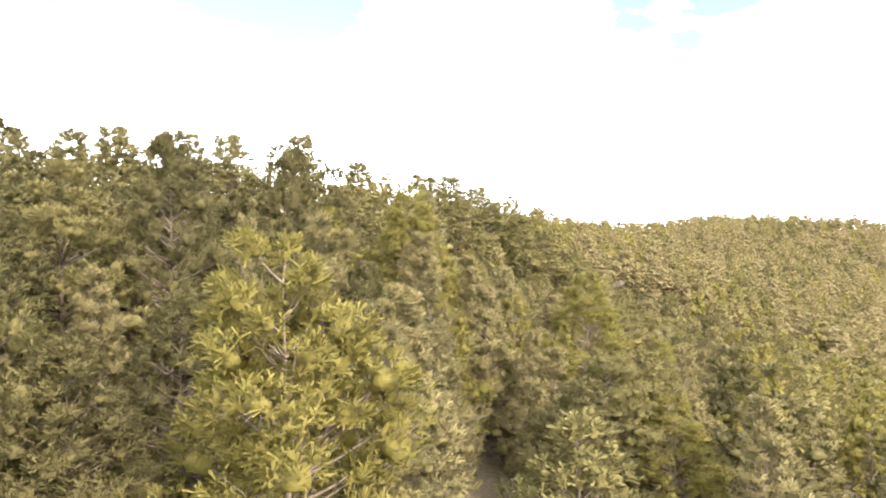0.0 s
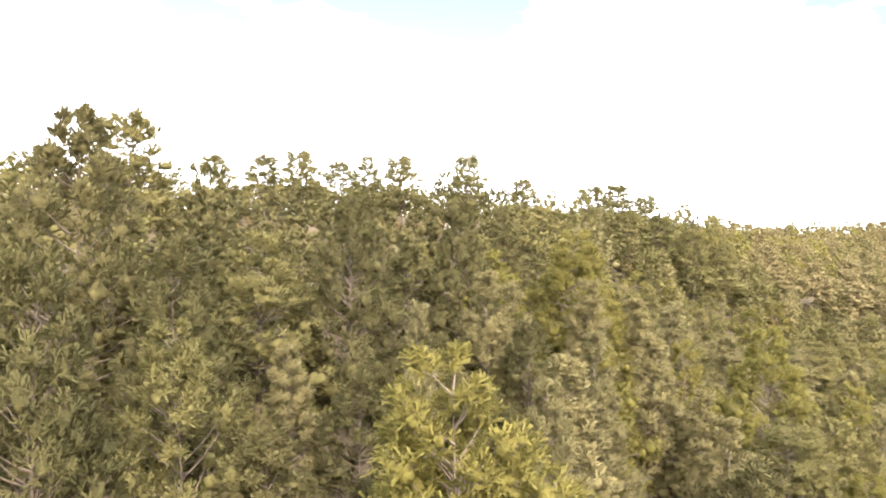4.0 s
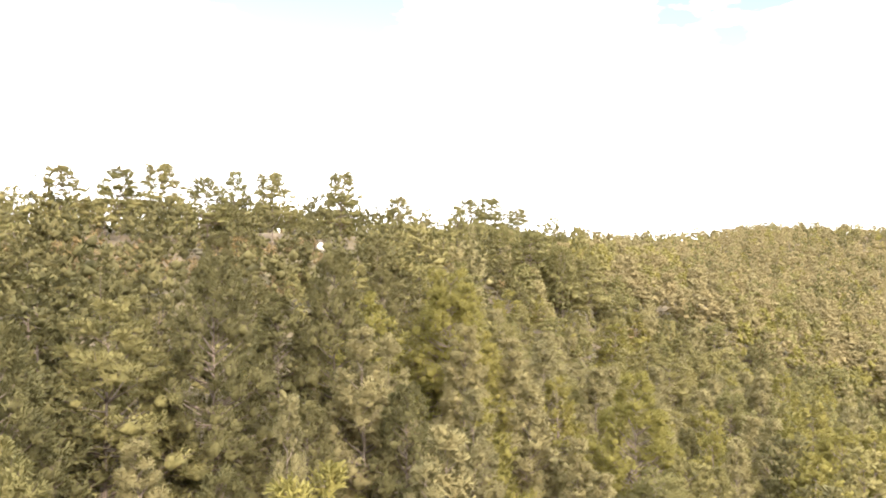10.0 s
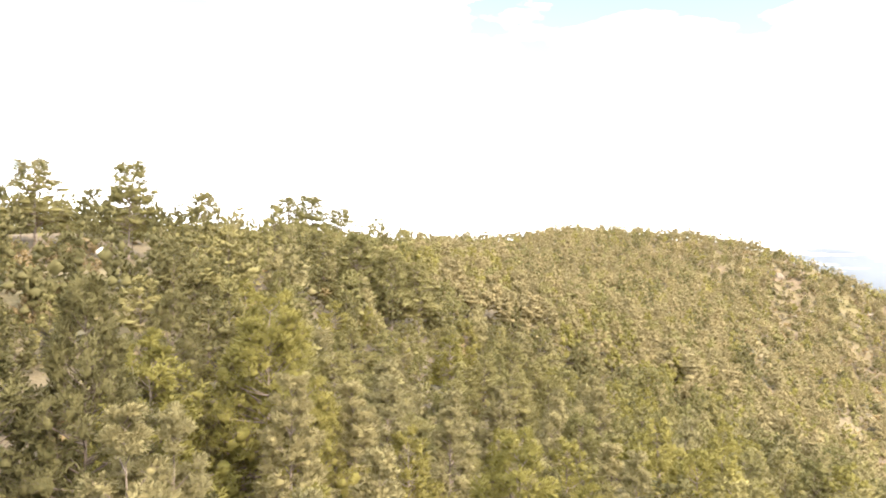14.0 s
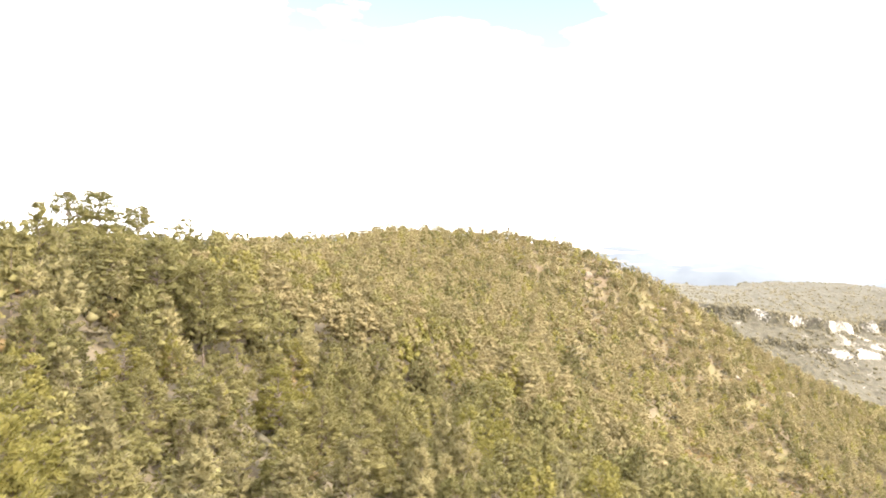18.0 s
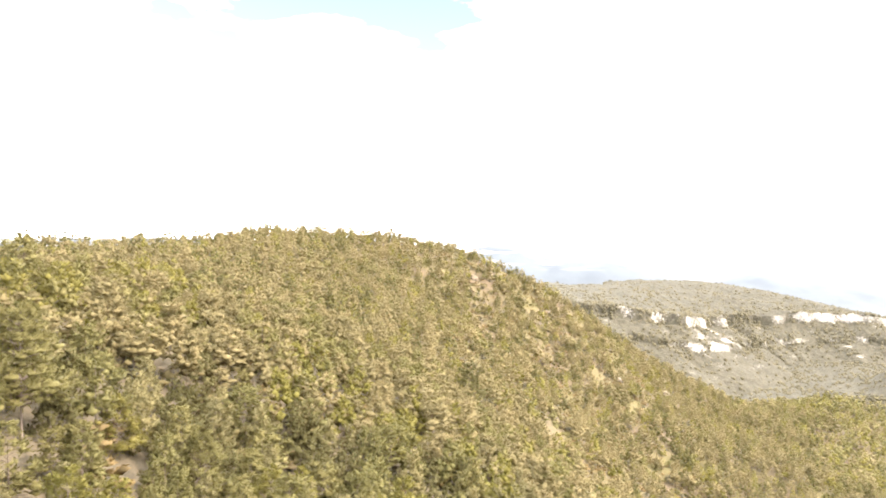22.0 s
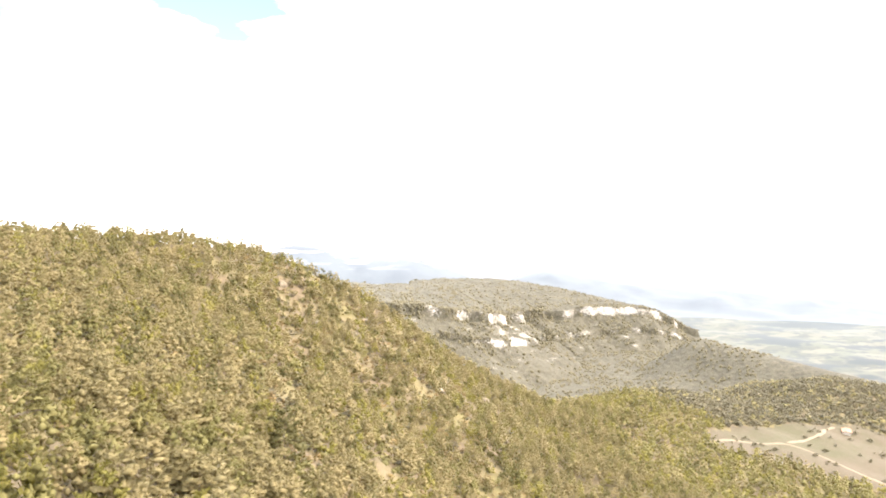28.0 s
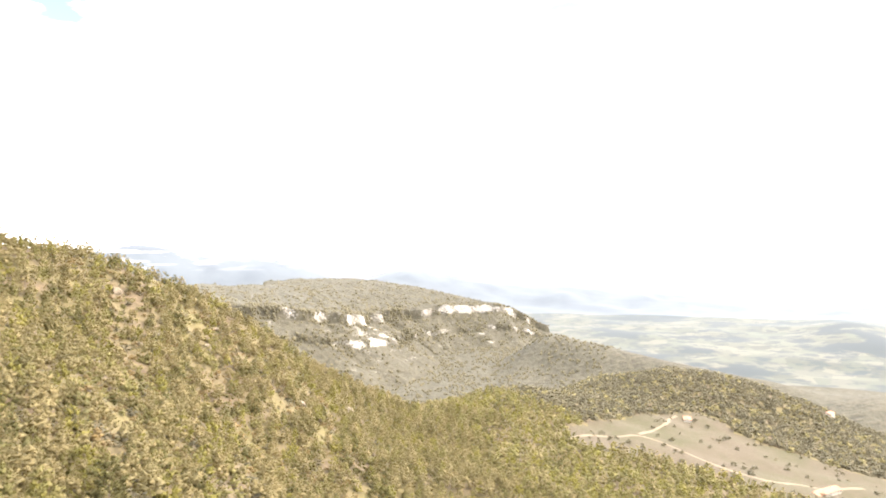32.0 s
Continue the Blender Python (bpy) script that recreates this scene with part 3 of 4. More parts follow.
    v = np.stack([np.where(broad_tip, foot, foot - w), np.where(broad_tip, tip - w, foot + w), np.where(broad_tip, tip + w, tip)], 1)
    turned = (np.cross(v[:, 1] - v[:, 0], v[:, 2] - v[:, 0]) * nrm).sum(1) < 0
    v[turned] = v[turned][:, ::-1]
    v = v.reshape(-1, 3)
    # the dense inside of each pad
    bu, bf = BALL if size < 0.4 else BALL_FAR
    nb = len(bu)
    bumpy = (0.42 if size < 0.4 else 0.62 if size < 0.6 else 0.8 if size < 1 else 0.95) * rng.uniform(0.6, 1.3, (n, nb, 1))
    bv = mid[:, None] + np.einsum("nvj,njk->nvk", bu[None] * half[:, None] * bumpy, tilt)
    bn = unit(np.einsum("nvj,njk->nvk", bu[None] / half[:, None], tilt) + 0.3 * up + 0.35 * rng.normal(size=(n, nb, 3)))
    crown = (np.concatenate([v, bv.reshape(-1, 3)]), np.concatenate([np.arange(3 * k).reshape(-1, 3), (bf[None] + (np.arange(n) * nb)[:, None, None]).reshape(-1, 3) + 3 * k]),
             np.concatenate([np.repeat(nrm, 3, 0), bn.reshape(-1, 3)]))
    c = 8
    z = np.linspace(-0.6, h * 0.82, c)
    base = 0.009 * h + 0.02
    trunk = tube(np.stack([lean[0] * (z / h) ** 2, lean[1] * (z / h) ** 2, z], -1), np.linspace(base, 0.01, c), 7)
    vs, fs, count = [trunk[0]], [np.concatenate([trunk[1][:, [0, 1, 2]], trunk[1][:, [0, 2, 3]]])], len(trunk[0])
    for b in range(0, n, 1 if m > 1000 else 2) if twigs else ():
        pts = along(np.full(4, b), np.array([-0.02, 0.3, 0.65, 0.95]))
        g = base * (0.16 + 0.30 * ln[b] / r)
        tv, tf = tube(pts, [g, g * 0.75, g * 0.5, 0.008], 3)
        vs.append(tv)
        fs += [np.concatenate([tf[:, [0, 1, 2]], tf[:, [0, 2, 3]]]) + count]
        count += len(tv)
    if twigs and m > 1000:
        w = unit(np.cross(pos - root, rng.normal(size=(m, 3)))) * 0.011
        vs.append(np.stack([root - w, root + w, pos], 1).reshape(-1, 3))
        fs.append(np.arange(3 * m).reshape(-1, 3) + count)
    return crown, trunk, (np.concatenate(vs), np.concatenate(fs))


SPREAD = {"round": 2.9, "column": 2.4, "layer": 2.9, "broad": 3.2}


def tree_thing(name, kind, h, r, seed, leaf, wood, detail, label, category="tree", group=""):
    crown, trunk, limbs_mesh = pine_mesh(kind, h, r, seed, *detail, twigs=True)
    root = new(name)
    root.empty_display_size = 0.5
    mesh_object("crown", *crown[:2], leaf, root, True, np.zeros(len(crown[0])), normals=crown[2])
    mesh_object("trunk", *limbs_mesh, wood, root)
    tagged(root, label, category, group)
    return root


# boughs, brushes on each, sprays of needles in each brush, their length and breadth
FINE = (105, 36, 11, 0.25, 0.062)
HIGH = (96, 19, 7, 0.33, 0.10)
MID = (60, 10, 5, 0.46, 0.15)
proto = {}


def prototypes():
    rows = [("bright", "round", M_BRIGHT, M_BARK_PALE, "yellow-green bushy pine with a rounded crown on the slope"),
            ("green", "round", M_PINE, M_BARK, "olive-green pine with a full rounded crown"),
            ("deep", "round", M_SHADE_TONE, M_BARK, "olive pine with shade-dark needles and a full rounded crown"),
            ("grey", "column", M_GREY, M_BARK_PALE, "grey-green narrow pine with upswept tips"),
            ("layer", "layer", M_PINE, M_BARK_PALE, "tall pine with flat tiers of needles and a bare lower trunk")]
    for key, kind, leaf, wood, label in rows:
        for lod, det, count in (("fine", FINE, 2), ("high", HIGH, 2), ("mid", MID, 3)):
            for i in range(count):
                t = tree_thing("pine_tree", kind, 10.0, SPREAD[kind], hash_of(key, lod, i), leaf, wood, det, label, group="pines of the slope")
                proto[key, lod, i] = t


def hash_of(*a):
    return sum((i + 1) * 131 * sum(ord(c) for c in str(s)) for i, s in enumerate(a)) % 99991


prototypes()
used = set()
KIND_OF = {"grey": "column", "layer": "layer"}


def plant(key, lod, x, y, h, wide=1.0, turn=0.0, i=0):
    """Stands a tree of height h on the ground."""
    t = proto[key, lod, i]
    k = h / 10.0
    m = pose(x, y, land_at(x, y) - 0.1, 0, 0, turn)
    if t.name in used:
        t = copy_thing(t, m)
    else:
        used.add(t.name)
        t.matrix_basis = m
    t.scale = (k * wide, k * wide, k)
    return t


placed = []


def stand(key, lod, x, y, h, wide=1.0, i=0):
    placed.append((x, y, 0.55 * SPREAD[KIND_OF.get(key, "round")] * wide * h / 10 + 0.6))
    return plant(key, lod, x, y, h, wide, (x * 71 + y * 37) % 360, i)


def stand_to(key, lod, x, y, top, across, i=0):
    """A tree whose tip reaches the height top and whose crown is that many metres across."""
    h = max(3.0, top + 0.45 - land_at(x, y))
    wide = min(1.6, max(0.6, across / 1.5 / (SPREAD[KIND_OF.get(key, "round")] * h / 10)))
    return stand(key, lod, x, y, h, wide, i)


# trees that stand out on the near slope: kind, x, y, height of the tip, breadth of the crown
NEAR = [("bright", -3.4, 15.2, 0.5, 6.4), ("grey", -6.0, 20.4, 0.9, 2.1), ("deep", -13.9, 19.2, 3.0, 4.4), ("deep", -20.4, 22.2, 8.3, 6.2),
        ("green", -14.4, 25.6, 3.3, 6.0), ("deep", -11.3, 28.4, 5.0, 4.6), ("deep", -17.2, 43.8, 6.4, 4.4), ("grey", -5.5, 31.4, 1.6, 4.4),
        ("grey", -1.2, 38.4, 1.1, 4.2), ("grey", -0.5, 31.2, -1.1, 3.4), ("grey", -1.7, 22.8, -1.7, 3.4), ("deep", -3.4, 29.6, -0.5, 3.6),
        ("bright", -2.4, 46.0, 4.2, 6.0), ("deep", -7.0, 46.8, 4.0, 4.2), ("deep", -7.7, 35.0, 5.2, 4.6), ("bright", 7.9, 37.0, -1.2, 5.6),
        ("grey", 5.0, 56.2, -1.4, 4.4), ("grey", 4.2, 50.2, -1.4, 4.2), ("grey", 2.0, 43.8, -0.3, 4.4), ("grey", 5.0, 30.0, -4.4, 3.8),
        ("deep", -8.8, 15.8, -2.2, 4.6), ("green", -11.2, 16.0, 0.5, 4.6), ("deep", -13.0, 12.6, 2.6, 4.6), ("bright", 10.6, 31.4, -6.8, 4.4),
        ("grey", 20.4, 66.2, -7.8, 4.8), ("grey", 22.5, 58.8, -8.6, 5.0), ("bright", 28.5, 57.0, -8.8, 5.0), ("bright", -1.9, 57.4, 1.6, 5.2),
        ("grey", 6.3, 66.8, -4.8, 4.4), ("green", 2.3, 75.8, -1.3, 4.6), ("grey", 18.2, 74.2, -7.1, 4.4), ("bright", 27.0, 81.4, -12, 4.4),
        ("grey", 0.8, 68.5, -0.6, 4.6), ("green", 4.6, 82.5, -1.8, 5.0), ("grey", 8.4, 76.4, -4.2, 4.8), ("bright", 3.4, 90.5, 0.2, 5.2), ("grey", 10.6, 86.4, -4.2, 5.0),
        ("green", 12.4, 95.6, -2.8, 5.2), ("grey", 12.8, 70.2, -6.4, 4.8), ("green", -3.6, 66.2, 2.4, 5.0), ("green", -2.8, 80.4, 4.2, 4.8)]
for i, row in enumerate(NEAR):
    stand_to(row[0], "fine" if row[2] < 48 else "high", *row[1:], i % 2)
# pines of the plateau's edge, against the sky
EDGE = [("layer", -32.8, 40.6, 12.4, 5.6), ("layer", -58, 92, 17.2, 6), ("layer", -50, 92, 17.0, 5.6), ("layer", -44, 92, 17.4, 6), ("green", -34, 92, 16.4, 5.4),
        ("layer", -28, 90, 15.8, 5.6), ("layer", -19.5, 93, 16.3, 5.4), ("layer", -12, 100, 13.4, 5), ("green", -4, 108, 12.6, 5), ("layer", -2.5, 150, 16.9, 6.2),
        ("layer", 2, 155, 17.8, 7.4), ("layer", 8, 156, 15.2, 6.8), ("green", 16, 160, 13.6, 6), ("green", 24, 175, 12.4, 5.2), ("layer", 8, 116, 9.0, 6.4),
        ("layer", 3, 117, 9.4, 6.2), ("layer", 13, 113, 6.6, 5.6), ("layer", -36, 88, 15, 5.2), ("layer", -3.4, 112, 10, 5), ("layer", 18, 118, 4.4, 6)]
for i, row in enumerate(EDGE):
    stand_to(row[0], "high", *row[1:], i % 2)
# trees of the middle slope
SLOPE = [("green", 21.3, 91.4, -6.5, 5), ("bright", 18.5, 97, -4.8, 5.4), ("bright", 26.4, 121, -5.2, 6.4), ("bright", 37.9, 110.4, -11.8, 5.4), ("green", 48, 111, -14.6, 5.2),
         ("green", 50, 98, -15, 5.2), ("layer", 43.8, 133, -8.2, 5.6), ("green", 32.4, 114.4, -8.1, 5.2), ("layer", 65, 131, -16, 6), ("deep", 74, 124, -23, 6.4),
         ("deep", 129.5, 191, -21, 7.6), ("layer", 94, 181, -12.4, 8), ("layer", 77, 181, -5, 7), ("green", 31.5, 101, -9.4, 5)]
for i, row in enumerate(SLOPE):
    stand_to(row[0], "mid" if row[2] > 125 else "high", *row[1:], i % 2)


def scatter(x0, x1, y0, y1, step, seed):
    r = np.random.RandomState(seed)
    gx, gy = np.meshgrid(np.arange(x0, x1, step), np.arange(y0, y1, step))
    p = np.stack([gx.ravel(), gy.ravel()], -1)
    return p + r.uniform(-0.45, 0.45, p.shape) * step


# the line of flight over the plan, for how finely trees are built and where the air is free
LINE = np.array([(0, 0), (0, 9), (0, 18), (3, 30), (9, 45), (18, 60), (26, 70), (36, 82), (45, 91), (53, 98)], float)


# spots the camera passes closest within its view; trees there are built finer
VIEW_LINE = np.array([(-9, 20), (-6, 25), (-4, 33), (-1, 42), (4, 52), (12, 66), (20, 76), (29, 85), (35, 92), (5, 24), (7, 31), (9, 40), (15, 50), (22, 62)], float)


def off_line(p, line=LINE):
    return np.hypot(p[:, None, 0] - line[None, :, 0], p[:, None, 1] - line[None, :, 1]).min(1)


def bare(p):
    """Open stony ground: the plateau's edge and the rocky nose of the hill."""
    a = ((p[:, 0] + 36) / 17) ** 2 + ((p[:, 1] - 70) / 11) ** 2 < 1
    b = ((p[:, 0] + 20) / 8) ** 2 + ((p[:, 1] - 82) / 10) ** 2 < 1
    n = waves(p[:, 0], p[:, 1], 30, 61) + 0.5 * waves(p[:, 0], p[:, 1], 11, 62)
    return a | b | (on_nose(p) & (n > 0.4))


# the rocky nose of the hill: dry scrub with scattered pines
NOSE = [(95, 135), (130, 200), (172, 262), (225, 325), (285, 402), (345, 405), (400, 350), (392, 290), (330, 238), (250, 202), (170, 165), (110, 120)]


def on_nose(p):
    return inside(p[:, 0], p[:, 1], NOSE)


def clear_of(p, gap=1.0):
    q = np.array(placed)
    d = np.hypot(p[:, None, 0] - q[None, :, 0], p[:, None, 1] - q[None, :, 1]) / q[None, :, 2]
    return d.min(1) > gap


pts = scatter(-75, 150, 6, 215, 4.9, 1)
z = land(pts[:, 0], pts[:, 1])
d = off_line(pts)
# trees only where the ground comes into the camera's view
in_view = (pts[:, 0] < 0.68 * pts[:, 1] + 14) | (pts[:, 1] > 50 + 0.3 * (pts[:, 0] - 14)) | (pts[:, 1] > 80 + 0.05 * (pts[:, 0] - 36))
pts = pts[in_view & (d > 2.0) & ~bare(pts) & clear_of(pts) & (z > -55)]
d = off_line(pts, VIEW_LINE)
order = np.argsort(d)
pts = pts[order]
single, rest = pts[:255], pts[255:]
rng = np.random.RandomState(5)
off, near_count = off_line(single, VIEW_LINE), 0
for i, (x, y) in enumerate(single):
    lod = "fine" if near_count < 14 else "high" if near_count < 60 else "mid"
    near_count += 1
    # left of the flight more shade-toned trees are mixed in
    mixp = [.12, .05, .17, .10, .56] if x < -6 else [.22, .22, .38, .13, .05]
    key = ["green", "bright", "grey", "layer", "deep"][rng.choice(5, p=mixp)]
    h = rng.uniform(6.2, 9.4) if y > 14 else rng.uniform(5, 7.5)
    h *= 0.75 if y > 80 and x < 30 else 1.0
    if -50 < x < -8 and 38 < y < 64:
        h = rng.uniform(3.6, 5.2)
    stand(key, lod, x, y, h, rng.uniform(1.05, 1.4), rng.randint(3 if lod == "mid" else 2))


# kinds that no tree of the slope took are not kept
for t in proto.values():
    if t.name not in used:
        for ob in list(t.children):
            bpy.data.objects.remove(ob)
        bpy.data.objects.remove(t)


def forest(name, p, mix, hs, detail, seed, label, wide=1.0, category="forest"):
    """A wood too large to count: whole trees joined into one mesh for each kind of leaf. mix: crown, leaf, share."""
    r = np.random.RandomState(seed)
    z = land(p[:, 0], p[:, 1])
    kind_of = r.choice(len(mix), len(p), p=[m[2] for m in mix])
    wood = []
    for k, (kind, leaf, _) in enumerate(mix):
        bank = [pine_mesh(kind, 9.0, SPREAD[kind] * 1.1, 77 + i * 7 + seed, *detail) for i in range(6)]
        vs, ts, fs, ns, count = [], [], [], [], 0
        for (x, y), zz in zip(p[kind_of == k], z[kind_of == k]):
            crown, trunk, _ = bank[r.randint(6)]
            a, s = r.uniform(0, 6.28), r.uniform(*hs) / 9.0 * (0.7 if zz > 3 and x < 36 else 1.0)
            w = s * wide * r.uniform(0.85, 1.2)
            rot = np.array([[math.cos(a) * w, math.sin(a) * w, 0], [-math.sin(a) * w, math.cos(a) * w, 0], [0, 0, s]])
            at = np.array([x, y, zz - 0.1])
            vs.append(crown[0] @ rot + at)
            fs.append(crown[1] + count)
            ns.append(crown[2] @ (rot / np.array([w, w, s])))
            count += len(crown[0])
            ts.append(np.full(len(crown[0]), r.uniform()))
            if kind == "layer":
                q = np.array([[-.12, 0, -.5], [.12, 0, -.5], [0, 0, 8.0], [0, -.12, -.5], [0, .12, -.5], [0, 0, 8.0]])
                wood.append(q @ rot + at)
        if vs:
            v = np.concatenate(vs)
            ob = mesh_object(name, v, np.concatenate(fs), leaf, None, True, np.concatenate(ts), normals=np.concatenate(ns))
            tagged(ob, label, category, kind="stuff")
    if wood:
        v = np.concatenate(wood)
        ob = mesh_object("forest_trunks", v, np.arange(len(v)).reshape(-1, 3), M_BARK_PALE, None, False)
        tagged(ob, "pale bare trunks of the pine wood", "trunks", kind="stuff")


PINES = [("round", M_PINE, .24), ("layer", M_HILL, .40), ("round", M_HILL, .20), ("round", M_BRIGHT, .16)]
# darker mix: shade of the close wood put into the needle colour
SHADED_PINES = [("round", M_SHADE_TONE, .42), ("layer", M_PINE, .24), ("column", M_GREY, .20), ("round", M_PINE, .14)]
HILL_PINES = [("round", M_HILL, .32), ("layer", M_HILL, .28), ("round", M_PINE, .14), ("round", M_SHADE_TONE, .18), ("round", M_BRIGHT, .08)]
front = ((rest[:, 0] + 36) / 24) ** 2 + ((rest[:, 1] - 58) / 20) ** 2 < 1
front &= rest[:, 0] < -23
rest = rest[~front | (np.random.RandomState(12).uniform(size=len(rest)) < 0.45)]
close = (off_line(rest, VIEW_LINE) < 48) & ((rest[:, 1] > 24) | (rest[:, 0] < -14))
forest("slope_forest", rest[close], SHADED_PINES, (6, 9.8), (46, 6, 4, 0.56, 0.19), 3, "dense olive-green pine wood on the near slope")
brow = ~close & (rest[:, 0] < 45) & (rest[:, 1] < 170) & (land(rest[:, 0], rest[:, 1]) > 1)
forest("plateau_wood", rest[brow], [("layer", M_PINE, .45), ("round", M_PINE, .3), ("round", M_SHADE_TONE, .25)], (6, 9.8), (36, 7, 3, 0.52, 0.18), 5, "open wood of layered pines along the plateau's edge", 0.9)
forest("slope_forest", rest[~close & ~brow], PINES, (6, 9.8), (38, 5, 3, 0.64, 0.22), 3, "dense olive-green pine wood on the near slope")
p = scatter(-150, 560, 20, 470, 5.4, 2)
z = land(p[:, 0], p[:, 1])
own = (p[:, 0] > -75) & (p[:, 0] < 150) & (p[:, 1] < 215) & (z > -55)
seen = (p[:, 1] > 0.45 * p[:, 0] - 20) & (z > -122) & (p[:, 1] < 1.1 * p[:, 0] + 235) & (p[:, 1] < 440)
p = p[~own & seen & ~bare(p) & clear_of(p)]
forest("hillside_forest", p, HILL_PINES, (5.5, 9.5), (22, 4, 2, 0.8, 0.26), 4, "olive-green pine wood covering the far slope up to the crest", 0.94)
# valley woods and the oak knoll
p = scatter(330, 1130, -60, 440, 6.6, 6)
z = land(p[:, 0], p[:, 1])
far = np.hypot(p[:, 0] - 40, p[:, 1] - 88)
p = p[~inside(p[:, 0], p[:, 1], CLEARING) & (z < -118) & (far < 1120)]
knoll = p[:, 0] > 610 + 0.25 * (p[:, 1] - 100)
forest("valley_forest", p[~knoll], [("round", M_PINE, .46), ("round", M_HILL, .22), ("round", M_BRIGHT, .16), ("round", M_SHADE_TONE, .16)], (5.5, 9.5), (10, 2, 2, 1.2, 0.35), 7, "fresh green pine wood on the valley floor", 1.1)
forest("oak_wood", p[knoll], [("broad", M_OAK, .85), ("broad", M_GREY, .15)], (4.5, 7.5), (7, 2, 1, 1.5, 0.4), 8, "dark grey-green evergreen oaks on the low knoll", 1.25)

# ---------------------------------------------------------------- shrubs and scrub


def shrub_thing(seed, h, r, leaf, label):
    crown, trunk, wood = pine_mesh("broad", h, r, seed, 24, 10, 4, 0.17, 0.2, True)
    root = new("shrub")
    mesh_object("foliage", *crown[:2], leaf, root, True, np.zeros(len(crown[0])), normals=crown[2])
    mesh_object("stems", *wood, M_BARK, root)
    return tagged(root, label, "shrub", "shrubs of the open ground")


SHRUBS = [shrub_thing(201, 1.5, 1.1, M_SHRUB, "dry rust-brown shrub on stony open ground"),
          shrub_thing(202, 1.3, 1.3, M_PINE, "low olive-green shrub on stony open ground"),
          shrub_thing(203, 1.8, 1.2, M_SHRUB, "leafless grey-brown shrub on stony open ground")]
r = np.random.RandomState(14)
spots = [(-35 + 15 * r.normal() * 0.7, 68 + 10 * r.normal() * 0.7) for _ in range(60)] + [(-24 + 7 * r.normal(), 82 + 6 * r.normal()) for _ in range(26)]
for i, (x, y) in enumerate(spots):
    t = SHRUBS[i % 3]
    m = pose(x, y, land_at(x, y) - 0.08, 0, 0, r.uniform(0, 360))
    t = t if i < 3 else copy_thing(t, m)
    t.matrix_basis = m
    k = r.uniform(0.7, 1.7)
    t.scale = (k, k, k * r.uniform(0.8, 1.1))

p = scatter(90, 440, 115, 430, 3.4, 15)
p = p[on_nose(p) & (np.random.RandomState(16).uniform(size=len(p)) < 0.72)]
forest("hill_scrub", p, [("broad", M_SHRUB, .45), ("broad", M_PINE, .35), ("broad", M_OAK, .2)], (1.2, 3.2), (8, 3, 2, 1.2, 0.35), 17, "dry brown and olive scrub among the rocks", 1.5, "scrub")
p = scatter(-60, 180, 20, 330, 5.5, 18)
p = p[np.random.RandomState(19).uniform(size=len(p)) < 0.6]
forest("undergrowth", p, [("broad", M_SHRUB, .4), ("broad", M_OAK, .6)], (1.2, 3.0), (8, 3, 2, 1.2, 0.35), 20, "dull undergrowth between the pines", 1.5, "undergrowth")
p = scatter(560, 850, -40, 240, 9, 22)
p = p[inside(p[:, 0], p[:, 1], CLEARING) & (waves(p[:, 0], p[:, 1], 60, 23) + np.random.RandomState(24).normal(size=len(p)) * 0.7 > 0.75)]
forest("clearing_bushes", p, [("broad", M_OAK, 1.0)], (1.5, 4.0), (8, 3, 2, 1.2, 0.35), 25, "round dark bushes dotted over the clearing", 1.5, "bushes")

# ---------------------------------------------------------------- rocks


def rock_mesh(name, seed):
    """A weathered block: a sphere cut by flat breaks and roughened."""
    bm = bmesh.new()
    bmesh.ops.create_icosphere(bm, subdivisions=3, radius=1.0)
    q = np.random.RandomState(seed)
    cuts = [(Vector(unit(q.normal(size=3))), q.uniform(0.45, 0.8)) for _ in range(11)]
    for v in bm.verts:
        for n, d in cuts:
            over = v.co.dot(n) - d
            if over > 0:
                v.co -= n * over * 0.93
        v.co *= 1 + 0.10 * noise.noise(v.co * 2.3 + Vector((seed, 0, 0))) + 0.05 * noise.noise(v.co * 6.0)
    me = bpy.data.meshes.new(name)
    bm.to_mesh(me)
    bm.free()
    return me


ROCK_MESH = [rock_mesh("limestone_outcrop", 300 + i) for i in range(6)]
for m in ROCK_MESH:
    m.materials.append(M_ROCK)
# outcrops on the hill: x, y, size
ROCKS = [(135, 290, 1.6), (130, 281, 2.4), (243, 299, 4.2), (227, 317, 3), (224, 313, 4.2), (205, 281, 4.4), (249, 295, 3.6), (222, 268, 3.4), (326, 356, 3.6), (349, 372, 3.8), (294, 385, 5),
         (288, 386, 4), (294, 357, 5), (300, 358, 4.4), (331, 358, 4), (360, 322, 4.4), (369, 283, 3.6), (431, 336, 5.4)]
ROCKS_LOW = [(362, 297, 3), (360, 309, 3.8), (290, 356, 3.6), (323, 392, 5.4), (316, 394, 4.4), (321, 350, 3.6), (395, 358, 4.2), (345, 310, 4), (394, 302, 3.6), (187, 269, 2.4), (192, 274, 2.4),
             (112, 142, 2.6), (73, 115, 2.0), (59, 84, 2), (69, 105, 2), (265, 330, 3.4), (272, 344, 3), (310, 335, 3), (215, 300, 3)]
